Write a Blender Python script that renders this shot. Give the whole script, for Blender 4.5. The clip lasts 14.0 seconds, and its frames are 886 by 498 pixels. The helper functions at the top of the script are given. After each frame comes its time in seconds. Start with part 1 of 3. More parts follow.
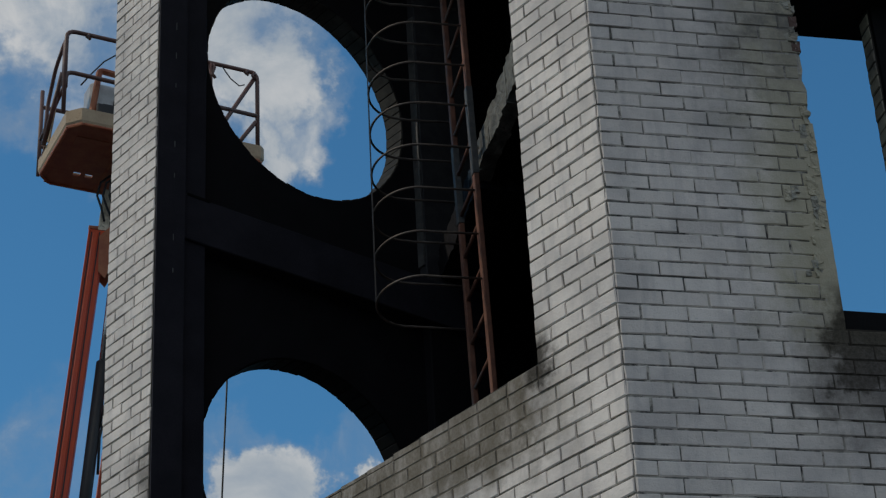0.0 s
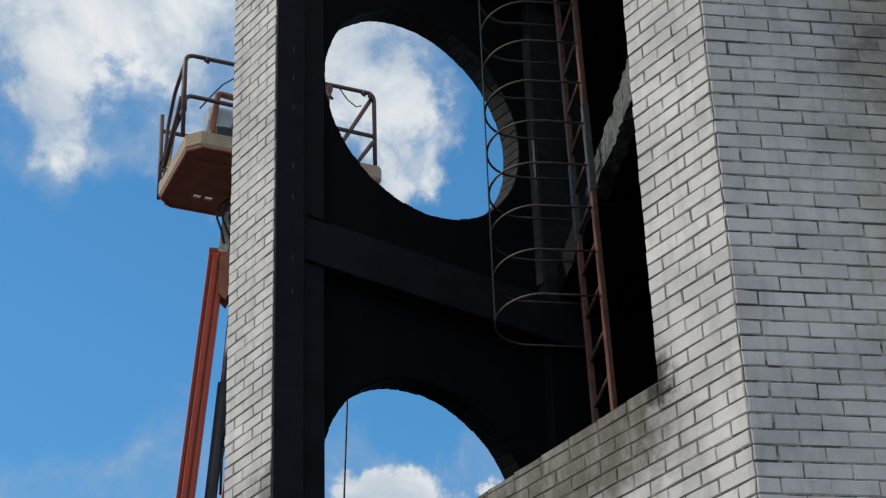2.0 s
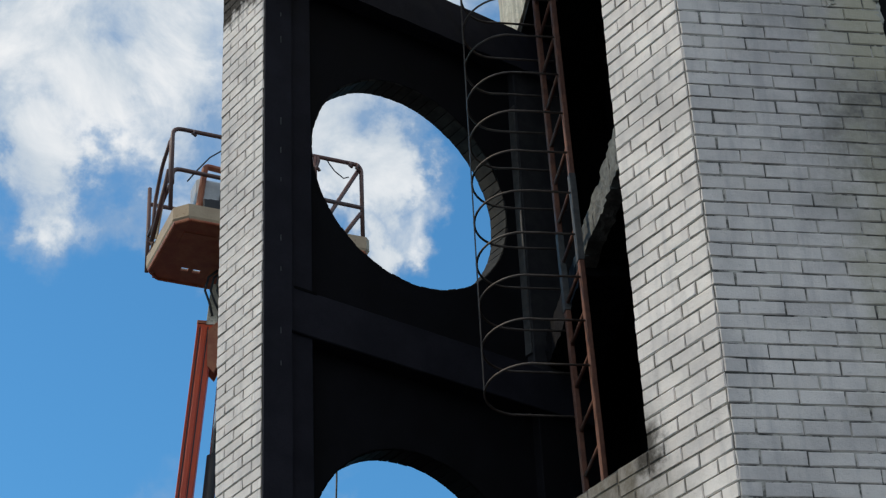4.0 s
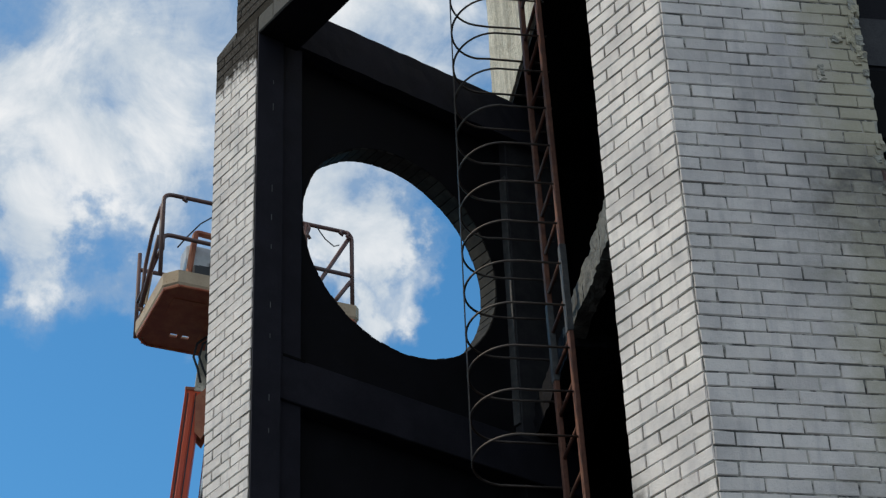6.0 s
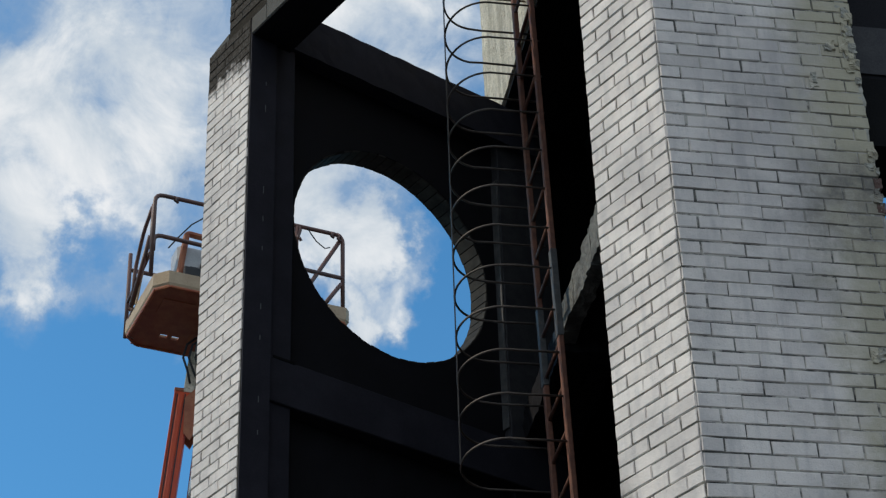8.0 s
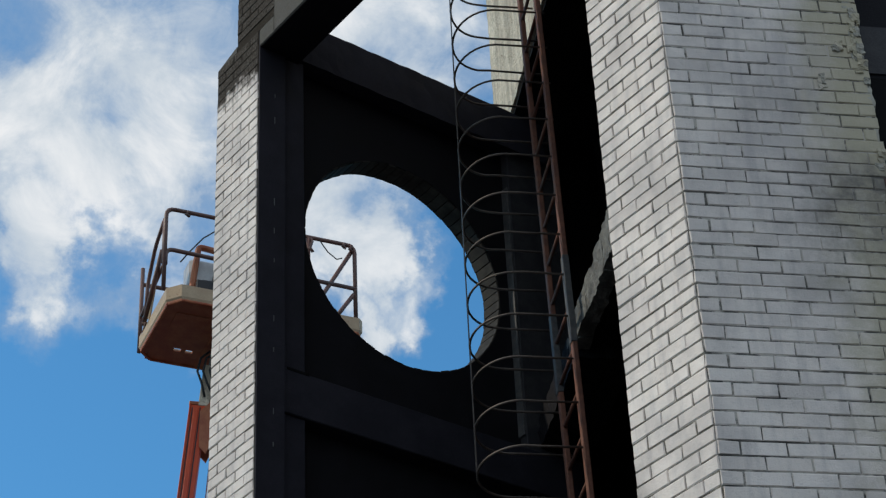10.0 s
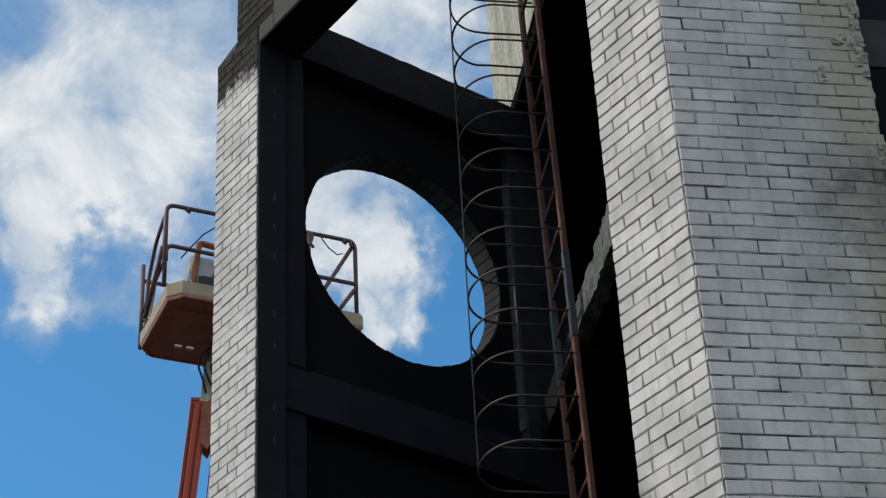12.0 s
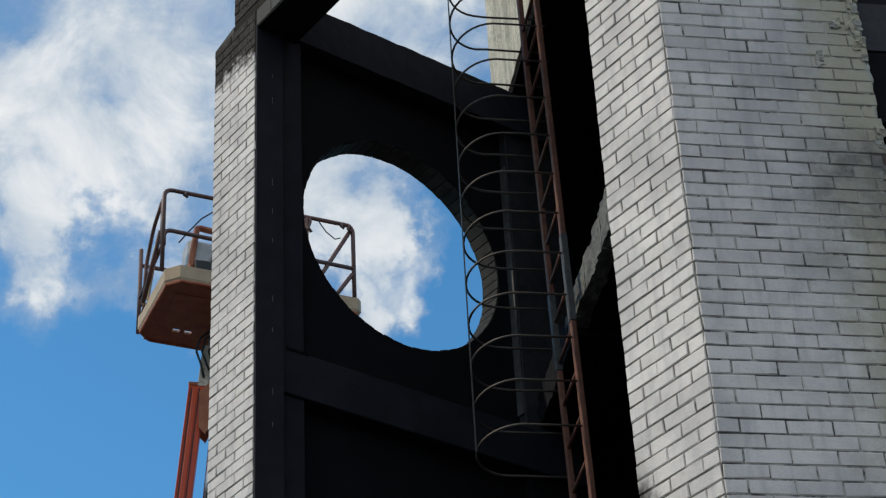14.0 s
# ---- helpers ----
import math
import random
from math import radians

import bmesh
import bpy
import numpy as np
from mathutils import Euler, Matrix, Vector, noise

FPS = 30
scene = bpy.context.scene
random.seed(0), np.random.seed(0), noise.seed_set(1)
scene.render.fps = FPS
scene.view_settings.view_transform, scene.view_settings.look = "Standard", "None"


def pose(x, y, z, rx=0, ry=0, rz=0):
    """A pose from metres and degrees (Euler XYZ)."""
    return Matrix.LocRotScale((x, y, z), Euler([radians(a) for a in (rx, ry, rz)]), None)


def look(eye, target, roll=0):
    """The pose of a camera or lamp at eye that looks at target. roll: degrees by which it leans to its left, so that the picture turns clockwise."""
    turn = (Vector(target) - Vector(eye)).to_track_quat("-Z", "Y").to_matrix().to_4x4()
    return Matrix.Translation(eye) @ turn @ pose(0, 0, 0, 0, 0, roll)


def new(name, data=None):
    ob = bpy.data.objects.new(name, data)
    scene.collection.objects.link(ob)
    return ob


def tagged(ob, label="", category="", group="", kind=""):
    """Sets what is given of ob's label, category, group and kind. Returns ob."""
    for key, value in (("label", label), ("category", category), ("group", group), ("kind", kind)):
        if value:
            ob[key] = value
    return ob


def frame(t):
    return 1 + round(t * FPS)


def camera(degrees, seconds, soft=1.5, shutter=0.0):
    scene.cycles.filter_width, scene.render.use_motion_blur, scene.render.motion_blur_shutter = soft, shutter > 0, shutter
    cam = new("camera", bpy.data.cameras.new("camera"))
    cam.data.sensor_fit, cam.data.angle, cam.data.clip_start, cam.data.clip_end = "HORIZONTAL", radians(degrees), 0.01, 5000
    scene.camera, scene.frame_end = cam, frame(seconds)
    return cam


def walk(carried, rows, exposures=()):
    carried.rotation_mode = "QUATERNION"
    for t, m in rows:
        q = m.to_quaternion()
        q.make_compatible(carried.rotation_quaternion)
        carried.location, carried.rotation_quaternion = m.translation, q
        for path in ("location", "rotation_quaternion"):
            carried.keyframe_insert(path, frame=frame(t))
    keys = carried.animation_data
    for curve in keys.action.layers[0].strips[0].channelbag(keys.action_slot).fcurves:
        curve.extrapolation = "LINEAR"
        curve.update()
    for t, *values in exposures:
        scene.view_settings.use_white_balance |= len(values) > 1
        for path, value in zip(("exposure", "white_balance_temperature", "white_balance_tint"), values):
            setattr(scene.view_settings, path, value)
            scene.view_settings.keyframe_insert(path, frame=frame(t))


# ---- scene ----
cam = camera(23.88, 14.0, soft=1.3)
EYE = (-5.580, -5.387, 1.615)
PATH = [
    (0, look(EYE, (-1.0514, -0.1290, 5.5954), -3.28)),
    (0.5, look(EYE, (-1.2793, -0.0939, 5.7965), -2.98)),
    (1, look(EYE, (-1.4911, 0.0509, 5.8231), -2.26)),
    (1.5, look(EYE, (-1.4587, 0.0748, 5.7601), -1.91)),
    (2, look(EYE, (-1.4283, 0.1155, 5.6750), -2.07)),
    (2.5, look(EYE, (-1.4897, 0.0435, 5.8314), -2.27)),
    (3, look(EYE, (-1.5063, 0.0323, 5.8617), -2.79)),
    (5.5, look(EYE, (-1.4363, -0.1787, 6.0536), -2.87)),
    (6, look(EYE, (-1.5154, -0.1747, 6.1216), -2.39)),
    (6.5, look(EYE, (-1.5061, -0.1752, 6.1138), -2.49)),
    (7, look(EYE, (-1.4954, -0.2192, 6.1546), -2.66)),
    (7.5, look(EYE, (-1.4963, -0.2091, 6.1439), -2.54)),
    (8, look(EYE, (-1.4920, -0.2015, 6.1313), -1.96)),
    (10.5, look(EYE, (-1.5421, -0.1897, 6.1626), -3.01)),
    (11, look(EYE, (-1.5363, -0.1809, 6.1475), -2.95)),
    (11.5, look(EYE, (-1.5464, -0.1682, 6.1418), -2.85)),
    (12, look(EYE, (-1.5342, -0.1798, 6.1443), -3.13)),
    (12.5, look(EYE, (-1.5207, -0.1815, 6.1342), -3.14)),
    (13, look(EYE, (-1.5384, -0.1644, 6.1304), -3.19)),
    (13.5, look(EYE, (-1.5314, -0.1656, 6.1255), -3.20)),
    (14, look(EYE, (-1.5095, -0.1560, 6.0945), -3.19)),
]
EXPOSURES = [(0, -0.72), (0.25, -0.38), (0.5, 0.18), (0.9, 0.0), (1.5, -0.13), (2.0, -0.06), (2.5, 0.0), (5.5, -0.02), (14, -0.04)]
walk(cam, PATH, EXPOSURES)

# ---- world, sun ----
SUN = Vector((-0.66, 0.42, 0.62)).normalized()


def build_world():
    w = bpy.data.worlds.new("sky")
    scene.world = w
    w.use_nodes = True
    nt = w.node_tree
    nt.nodes.clear()
    N, L = nt.nodes.new, nt.links.new

    def math_node(op, a, b=None, c=None, clamp=False):
        n = N("ShaderNodeMath")
        n.operation, n.use_clamp = op, clamp
        for i, v in enumerate((a, b, c)):
            if v is None:
                continue
            if isinstance(v, (int, float)):
                n.inputs[i].default_value = v
            else:
                L(v, n.inputs[i])
        return n.outputs[0]

    sky = N("ShaderNodeTexSky")
    sky.sky_type, sky.sun_disc = "NISHITA", False
    sky.sun_elevation = math.asin(SUN.z)
    sky.sun_rotation = math.atan2(SUN.x, SUN.y)
    sky.air_density, sky.dust_density, sky.ozone_density = 1.0, 0.4, 1.0
    co = N("ShaderNodeTexCoord").outputs["Generated"]

    def fbm(scale, detail, rough, distort, shift):
        m = N("ShaderNodeMapping")
        m.inputs["Location"].default_value = shift
        L(co, m.inputs[0])
        n = N("ShaderNodeTexNoise")
        n.inputs["Scale"].default_value, n.inputs["Detail"].default_value = scale, detail
        n.inputs["Roughness"].default_value, n.inputs["Distortion"].default_value = rough, distort
        L(m.outputs[0], n.inputs["Vector"])
        return n.outputs[0]

    big = fbm(9.0, 6.0, 0.62, 0.4, (0.3, 1.7, 0.2))
    mid = fbm(17.0, 7.0, 0.60, 0.5, (1.3, 0.2, 2.2))
    fine = fbm(40.0, 8.0, 0.68, 0.6, (2.1, 0.4, 0.9))
    field = math_node("MULTIPLY_ADD", big, 0.5, -0.25)
    field = math_node("ADD", field, math_node("MULTIPLY_ADD", mid, 0.9, -0.45))
    field = math_node("ADD", field, math_node("MULTIPLY_ADD", fine, 0.5, -0.25))
    # banks of cloud and clear gaps: direction, half width in degrees, weight
    banks = [((0.319, 0.733, 0.601), 2.2, 0.45), ((0.329, 0.704, 0.630), 2.5, 0.15), ((0.368, 0.672, 0.643), 3, 0.1),
             ((0.377, 0.712, 0.592), 1.5, 0.22), ((0.354, 0.759, 0.546), 1.6, 0.24), ((0.397, 0.743, 0.539), 1.3, 0.27),
             ((0.418, 0.737, 0.531), 0.9, 0.27), ((0.372, 0.735, 0.566), 0.9, -0.2), ((0.343, 0.752, 0.563), 1.2, 0.30), ((0.348, 0.768, 0.537), 0.8, 0.22), ((0.363, 0.700, 0.615), 1, -0.12),
             ((0.378, 0.787, 0.488), 3.4, -0.7), ((0.425, 0.763, 0.487), 2, -0.35), ((0.457, 0.678, 0.576), 1.6, 0.32),
             ((0.477, 0.670, 0.569), 0.8, 0.27), ((0.455, 0.660, 0.597), 2, 0.15), ((0.490, 0.690, 0.534), 0.9, 0.36),
             ((0.526, 0.648, 0.551), 1.2, -0.45), ((0.490, 0.672, 0.555), 1.0, 0.30), ((0.500, 0.680, 0.537), 0.7, 0.22), ((0.497, 0.678, 0.543), 0.9, 0.16), ((0.528, 0.660, 0.535), 1.5, -0.4),
             ((0.460, 0.611, 0.645), 2.8, 0.42), ((0.537, 0.751, 0.384), 1.35, 1.15), ((0.575, 0.716, 0.395), 0.7, 1.0),
             # the 75-degree bank is unseen, added behind the eye to light the street face
             ((0.527, 0.723, 0.446), 1.5, -0.65), ((0.688, 0.497, 0.529), 9, -0.95), ((-0.5, -0.65, 0.57), 75, 0.54), ((0.365, 0.705, 0.608), 5.5, 0.13), ((0.40, 0.66, 0.64), 4.5, 0.20), ((0.36, 0.70, 0.62), 2.0, 0.08)]
    bend = N("ShaderNodeTexNoise")
    bend.inputs["Scale"].default_value, bend.inputs["Detail"].default_value, bend.inputs["Roughness"].default_value = 16.0, 6.0, 0.62
    L(co, bend.inputs["Vector"])
    shift = N("ShaderNodeVectorMath")
    shift.operation = "MULTIPLY_ADD"
    L(bend.outputs["Color"], shift.inputs[0])
    shift.inputs[1].default_value = (0.10, 0.10, 0.10)
    shift.inputs[2].default_value = (-0.05, -0.05, -0.05)
    bent = N("ShaderNodeVectorMath")
    bent.operation = "ADD"
    L(co, bent.inputs[0])
    L(shift.outputs[0], bent.inputs[1])
    unit = N("ShaderNodeVectorMath")
    unit.operation = "NORMALIZE"
    L(bent.outputs[0], unit.inputs[0])
    for d, half, weight in banks:
        v = N("ShaderNodeVectorMath")
        v.operation = "DOT_PRODUCT"
        L(unit.outputs[0], v.inputs[0])
        v.inputs[1].default_value = Vector(d).normalized()
        r = N("ShaderNodeMapRange")
        r.interpolation_type = "SMOOTHSTEP"
        r.inputs["From Min"].default_value = math.cos(radians(half * 1.5))
        r.inputs["From Max"].default_value = math.cos(radians(half * 0.25))
        r.inputs["To Max"].default_value = weight
        L(v.outputs["Value"], r.inputs["Value"])
        field = math_node("ADD", field, r.outputs[0])
    cover = N("ShaderNodeMapRange")
    cover.interpolation_type = "SMOOTHERSTEP"
    cover.inputs["From Min"].default_value, cover.inputs["From Max"].default_value = -0.34, 0.80
    L(field, cover.inputs["Value"])
    tone = N("ShaderNodeValToRGB")
    tone.color_ramp.elements[0].position, tone.color_ramp.elements[0].color = 0.2, (0.34, 0.45, 0.60, 1)
    tone.color_ramp.elements[1].position, tone.color_ramp.elements[1].color = 1.0, (0.86, 0.88, 0.90, 1)
    body = tone.color_ramp.elements.new(0.7)
    body.color = (0.60, 0.67, 0.74, 1)
    L(math_node("ADD", cover.outputs[0], math_node("MULTIPLY_ADD", mid, 1.5, -1.0)), tone.inputs[0])
    tint = N("ShaderNodeMix")
    tint.data_type, tint.blend_type = "RGBA", "MULTIPLY"
    tint.inputs[0].default_value = 1.0
    L(sky.outputs[0], tint.inputs[6])
    tint.inputs[7].default_value = (SKY_STRENGTH * 0.56, SKY_STRENGTH * 1.24, SKY_STRENGTH * 1.54, 1)
    mix = N("ShaderNodeMix")
    mix.data_type = "RGBA"
    L(cover.outputs[0], mix.inputs[0])
    L(tint.outputs[2], mix.inputs[6])
    L(tone.outputs[0], mix.inputs[7])
    bg = N("ShaderNodeBackground")
    L(mix.outputs[2], bg.inputs[0])
    bg.inputs[1].default_value = 1.0
    out = N("ShaderNodeOutputWorld")
    L(bg.outputs[0], out.inputs[0])


SKY_STRENGTH = 0.12
build_world()
sun_data = bpy.data.lights.new("sun", "SUN")
sun_data.energy, sun_data.angle, sun_data.color = 1.9, radians(3), (1.0, 0.88, 0.70)
sun = new("sun", sun_data)
sun.matrix_world = look((0, 0, 30), Vector((0, 0, 30)) - SUN)

# ---- plan ----
COURSE, BRICK, JOINT = 0.0714, 0.203, 0.0066
Z0 = 6.95                       # a bed joint of the brickwork
TURN = radians(-27.744)         # the street face, turned from the west face's square
BD = Vector((math.cos(TURN), math.sin(TURN), 0))
BN = Vector((-math.sin(TURN), math.cos(TURN), 0))
PIER_W, PIER_S = 0.5075, 1.0    # widths of the corner pier on its two faces
FAR_Y, FAR_END = 3.655, 4.165   # far pier on the west face
SILL = 5.668                    # at the corner pier; it falls a little along the wall
CX, CZ, CR, STOREY = 1.243, 9.405, 0.788, 2.768
FRAME_Y, WALL_Y, WALL_T = 3.70, 3.80, 0.18
TOP = 11.3
UP = Vector((0, 0, 1))


def sv(u, v, z=0.0):
    """A place u along the street face and v behind it."""
    return BD * u + BN * v + UP * z


# ---- materials ----
class Nodes:
    """A node material with a principled shader."""

    def __init__(self, name, rough=0.8, metal=0.0):
        self.mat = bpy.data.materials.new(name)
        self.mat.use_nodes = True
        self.nt = self.mat.node_tree
        self.bsdf = self.nt.nodes["Principled BSDF"]
        self.bsdf.inputs["Roughness"].default_value = rough
        self.bsdf.inputs["Metallic"].default_value = metal
        self.kept = {}

    def put(self, kind, **values):
        n = self.nt.nodes.new(kind)
        for key, value in values.items():
            n.inputs[key.replace("_", " ")].default_value = value
        return n

    def link(self, a, b):
        self.nt.links.new(a, b)

    def place(self):
        """The place in the world, from one node that all share."""
        if "place" not in self.kept:
            self.kept["place"] = self.put("ShaderNodeNewGeometry").outputs["Position"]
        return self.kept["place"]

    def axis(self, i):
        if "axes" not in self.kept:
            self.kept["axes"] = self.nt.nodes.new("ShaderNodeSeparateXYZ")
            self.link(self.place(), self.kept["axes"].inputs[0])
        return self.kept["axes"].outputs[i]

    def noise(self, scale, detail=4.0, rough=0.6, stretch=None):
        key = (scale, detail, rough, stretch)
        if key not in self.kept:
            n = self.put("ShaderNodeTexNoise", Scale=scale, Detail=detail, Roughness=rough)
            vec = self.place()
            if stretch:
                m = self.put("ShaderNodeMapping", Scale=stretch)
                self.link(vec, m.inputs[0])
                vec = m.outputs[0]
            self.link(vec, n.inputs["Vector"])
            self.kept[key] = n.outputs[0]
        return self.kept[key]

    def calc(self, op, a, b, clamp=False):
        n = self.nt.nodes.new("ShaderNodeMath")
        n.operation, n.use_clamp = op, clamp
        for i, v in enumerate((a, b)):
            if isinstance(v, (int, float)):
                n.inputs[i].default_value = v
            else:
                self.link(v, n.inputs[i])
        return n.outputs[0]

    def span(self, value, lo, hi, a=0.0, b=1.0):
        n = self.put("ShaderNodeMapRange", From_Min=lo, From_Max=hi, To_Min=a, To_Max=b)
        n.interpolation_type = "SMOOTHSTEP"
        self.link(value, n.inputs["Value"])
        return n.outputs[0]

    def blend(self, fac, a, b, how="MIX"):
        n = self.nt.nodes.new("ShaderNodeMix")
        n.data_type, n.blend_type = "RGBA", how
        for i, v in ((0, fac), (6, a), (7, b)):
            if isinstance(v, (int, float)):
                n.inputs[i].default_value = v
            elif isinstance(v, tuple):
                n.inputs[i].default_value = (*v, 1)
            else:
                self.link(v, n.inputs[i])
        return n.outputs[2]

    def colour(self, c):
        if isinstance(c, tuple):
            self.bsdf.inputs["Base Color"].default_value = (*c, 1)
        else:
            self.link(c, self.bsdf.inputs["Base Color"])

    def bump(self, height, strength=0.4, distance=0.004):
        n = self.put("ShaderNodeBump", Strength=strength, Distance=distance)
        self.link(height, n.inputs["Height"])
        self.link(n.outputs[0], self.bsdf.inputs["Normal"])

    def rough(self, value):
        self.link(value, self.bsdf.inputs["Roughness"])


def near_box(n, lo, hi, soft, wobble):
    """1 inside a box of the place, with soft ragged borders."""
    out = None
    for i in range(3):
        if abs(lo[i]) > 50 and abs(hi[i]) > 50:
            continue
        key = ("ragged", i)
        if key not in n.kept:
            n.kept[key] = n.calc("ADD", n.axis(i), n.calc("MULTIPLY", n.calc("SUBTRACT", wobble, 0.5), 0.5))
        for edge, ends in ((lo[i], (0.0, 1.0)), (hi[i], (1.0, 0.0))):
            if abs(edge) < 50:
                f = n.span(n.kept[key], edge - soft, edge + soft, *ends)
                out = f if out is None else n.calc("MULTIPLY", out, f)
    return out


def sprayed(n, boxes):
    """How much paint or dirt lies on a place: the most of several ragged patches."""
    w = n.noise(5.5, 5, 0.65)
    spray = None
    for lo, hi, soft, weight in boxes:
        b = n.calc("MULTIPLY", near_box(n, lo, hi, soft, w), weight)
        spray = b if spray is None else n.calc("MAXIMUM", spray, b)
    return n.calc("MULTIPLY", spray, n.span(n.noise(60, 3, 0.7), 0.2, 0.75, 0.88, 1.0))


# black paint blown over the edges of the openings
BLACK_SPRAY = [((-99, 3.2, 10.38), (99, 99, 99), 0.05, 1.0), ((-99, 0.43, 5.57), (99, 0.62, 5.80), 0.06, 0.9),
               ((-99, 3.5, 5.0), (99, 3.80, 6.5), 0.14, 0.7), ((0.795, -99, 5.32), (99, 99, 5.84), 0.09, 0.95),
               ((0.70, -99, 5.16), (99, 99, 5.68), 0.16, 0.72)]
# brown-grey grime, smeared with the paint
GRIME = [((-99, 0.48, 5.24), (99, 3.5, 5.86), 0.17, 1.0), ((-99, 0.28, 5.22), (99, 0.60, 5.62), 0.17, 0.5)]
# soot on the street face
SOOT = [((0.48, -99, 6.80), (99, 99, 7.42), 0.20, 0.62), ((0.30, -99, 6.55), (99, 99, 7.2), 0.28, 0.25), ((0.62, -99, 7.12), (99, 99, 7.36), 0.12, 0.9),
        ((0.3, -99, 7.6), (0.62, 99, 7.85), 0.15, 0.35)]


def grimy(n, c, rough, specular):
    """Colours the material with c under what has been blown and smeared over it; the dirt is matt."""
    soot = n.calc("MULTIPLY", sprayed(n, SOOT), n.span(n.noise(8, 5, 0.65), 0.34, 0.62, 0.45, 1.0))
    dirt = n.calc("MULTIPLY", sprayed(n, GRIME), n.span(n.noise(9, 5, 0.7, stretch=(1, 1, 0.45)), 0.30, 0.58, 0.72, 1.0))
    black = sprayed(n, BLACK_SPRAY)
    c = n.blend(soot, c, (0.125, 0.118, 0.115))
    c = n.blend(dirt, c, (0.165, 0.142, 0.112))
    c = n.blend(black, c, (0.040, 0.034, 0.028))
    n.colour(n.blend(n.span(n.noise(55, 4, 0.7), 0.66, 0.8, 0, 0.6), c, (0.2, 0.19, 0.17)))
    matt = n.calc("MAXIMUM", dirt, black)
    n.rough(n.calc("MAXIMUM", rough, n.calc("MULTIPLY", matt, 0.97)))
    n.link(n.calc("MULTIPLY", n.calc("SUBTRACT", 1.0, matt), specular), n.bsdf.inputs["Specular IOR Level"])


def mat_brick():
    n = Nodes("white_painted_brick", 0.62)
    info = n.put("ShaderNodeObjectInfo").outputs["Random"]
    island = n.put("ShaderNodeNewGeometry").outputs["Random Per Island"]
    each = n.calc("FRACT", n.calc("ADD", n.calc("MULTIPLY", info, 7.3), island), 0)
    c = n.blend(each, (0.735, 0.66, 0.605), (0.85, 0.77, 0.71))
    cloudy = n.noise(2.3, 5, 0.62)
    c = n.blend(n.span(cloudy, 0.36, 0.66, 0, 0.65), c, (0.485, 0.445, 0.43))
    streak = n.noise(14, 4, 0.6, stretch=(1, 1, 0.12))
    c = n.blend(n.span(streak, 0.48, 0.75, 0, 0.5), c, (0.435, 0.40, 0.395))
    worn = n.noise(38, 5, 0.7, stretch=(1, 1, 1.8))
    c = n.blend(n.span(worn, 0.54, 0.72, 0, 0.35), c, (0.40, 0.375, 0.36))
    # bare cement smeared down the broken edge of the corner pier
    sm = near_box(n, (0.64, -9, 5.6), (9, 0.2, 99), 0.16, n.noise(5.5, 5, 0.65))
    c = n.blend(n.calc("MULTIPLY", sm, 0.85), c, (0.43, 0.385, 0.265))
    grimy(n, c, n.span(cloudy, 0.3, 0.7, 0.55, 0.75), 0.3)
    n.bump(n.calc("ADD", n.noise(120, 5, 0.7), n.calc("MULTIPLY", n.noise(30, 4, 0.65), 1.6)), 0.4, 0.006)
    return n.mat


def mat_simple(name, a, b, rough, scale=6.0, metal=0.0, bump=0.3, dist=0.004, fine=90, stretch=None, specks=None):
    n = Nodes(name, rough, metal)
    big = n.noise(scale, 5, 0.62, stretch=stretch)
    c = n.blend(n.span(big, 0.32, 0.7), a, b)
    f = n.noise(fine, 4, 0.7)
    c = n.blend(n.span(f, 0.4, 0.75, 0, 0.35), c, tuple(v * 0.6 for v in a))
    if specks:
        c = n.blend(n.span(n.noise(scale * 5, 6, 0.7), 0.60, 0.68), c, specks)
    n.colour(c)
    n.bump(n.calc("ADD", f, big), bump, dist)
    n.rough(n.span(big, 0.3, 0.7, max(rough - 0.12, 0.05), min(rough + 0.1, 1.0)))
    return n.mat


M_BRICK = mat_brick()


def mat_mortar(name, lo, hi, run):
    """Mortar; run: how much paint has run into the joints."""
    n = Nodes(name, 0.95)
    big, f = n.noise(13, 5, 0.62), n.noise(90, 4, 0.7)
    c = n.blend(n.span(big, 0.32, 0.7), lo, hi)
    c = n.blend(n.span(f, 0.4, 0.75, 0, 0.35), c, (0.05, 0.048, 0.043))
    c = n.blend(n.span(n.noise(6, 6, 0.72), 0.56 - run, 0.66 - run, 0, 0.9), c, (0.52, 0.48, 0.43))
    grimy(n, c, 0.95, 0.3)
    n.bump(n.calc("ADD", f, big), 0.6, 0.004)
    return n.mat


M_MORTAR = mat_mortar("patchy_mortar", (0.060, 0.056, 0.048), (0.22, 0.205, 0.175), 0.0)
M_MORTAR_RUN = mat_mortar("paint_run_mortar", (0.045, 0.043, 0.040), (0.21, 0.20, 0.18), 0.10)
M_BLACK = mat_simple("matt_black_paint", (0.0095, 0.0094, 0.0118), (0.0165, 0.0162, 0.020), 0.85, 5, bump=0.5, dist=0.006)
M_FRAME = mat_simple("blue_black_paint", (0.022, 0.0217, 0.030), (0.036, 0.0353, 0.047), 0.8, 4, bump=0.5, dist=0.005)
# black paint made paler, to hold the light on column and lintel band
M_LIT_BLACK = mat_simple("lit_black_paint", (0.043, 0.043, 0.049), (0.072, 0.071, 0.074), 0.85, 6, bump=0.5, dist=0.005)
# near-black for charred parts, and for the unlit east room's shade put into colour
M_CHAR_SHADE = mat_simple("char_and_shade_black", (0.004, 0.004, 0.0045), (0.007, 0.007, 0.0075), 0.95, 5, bump=0.5, dist=0.006)
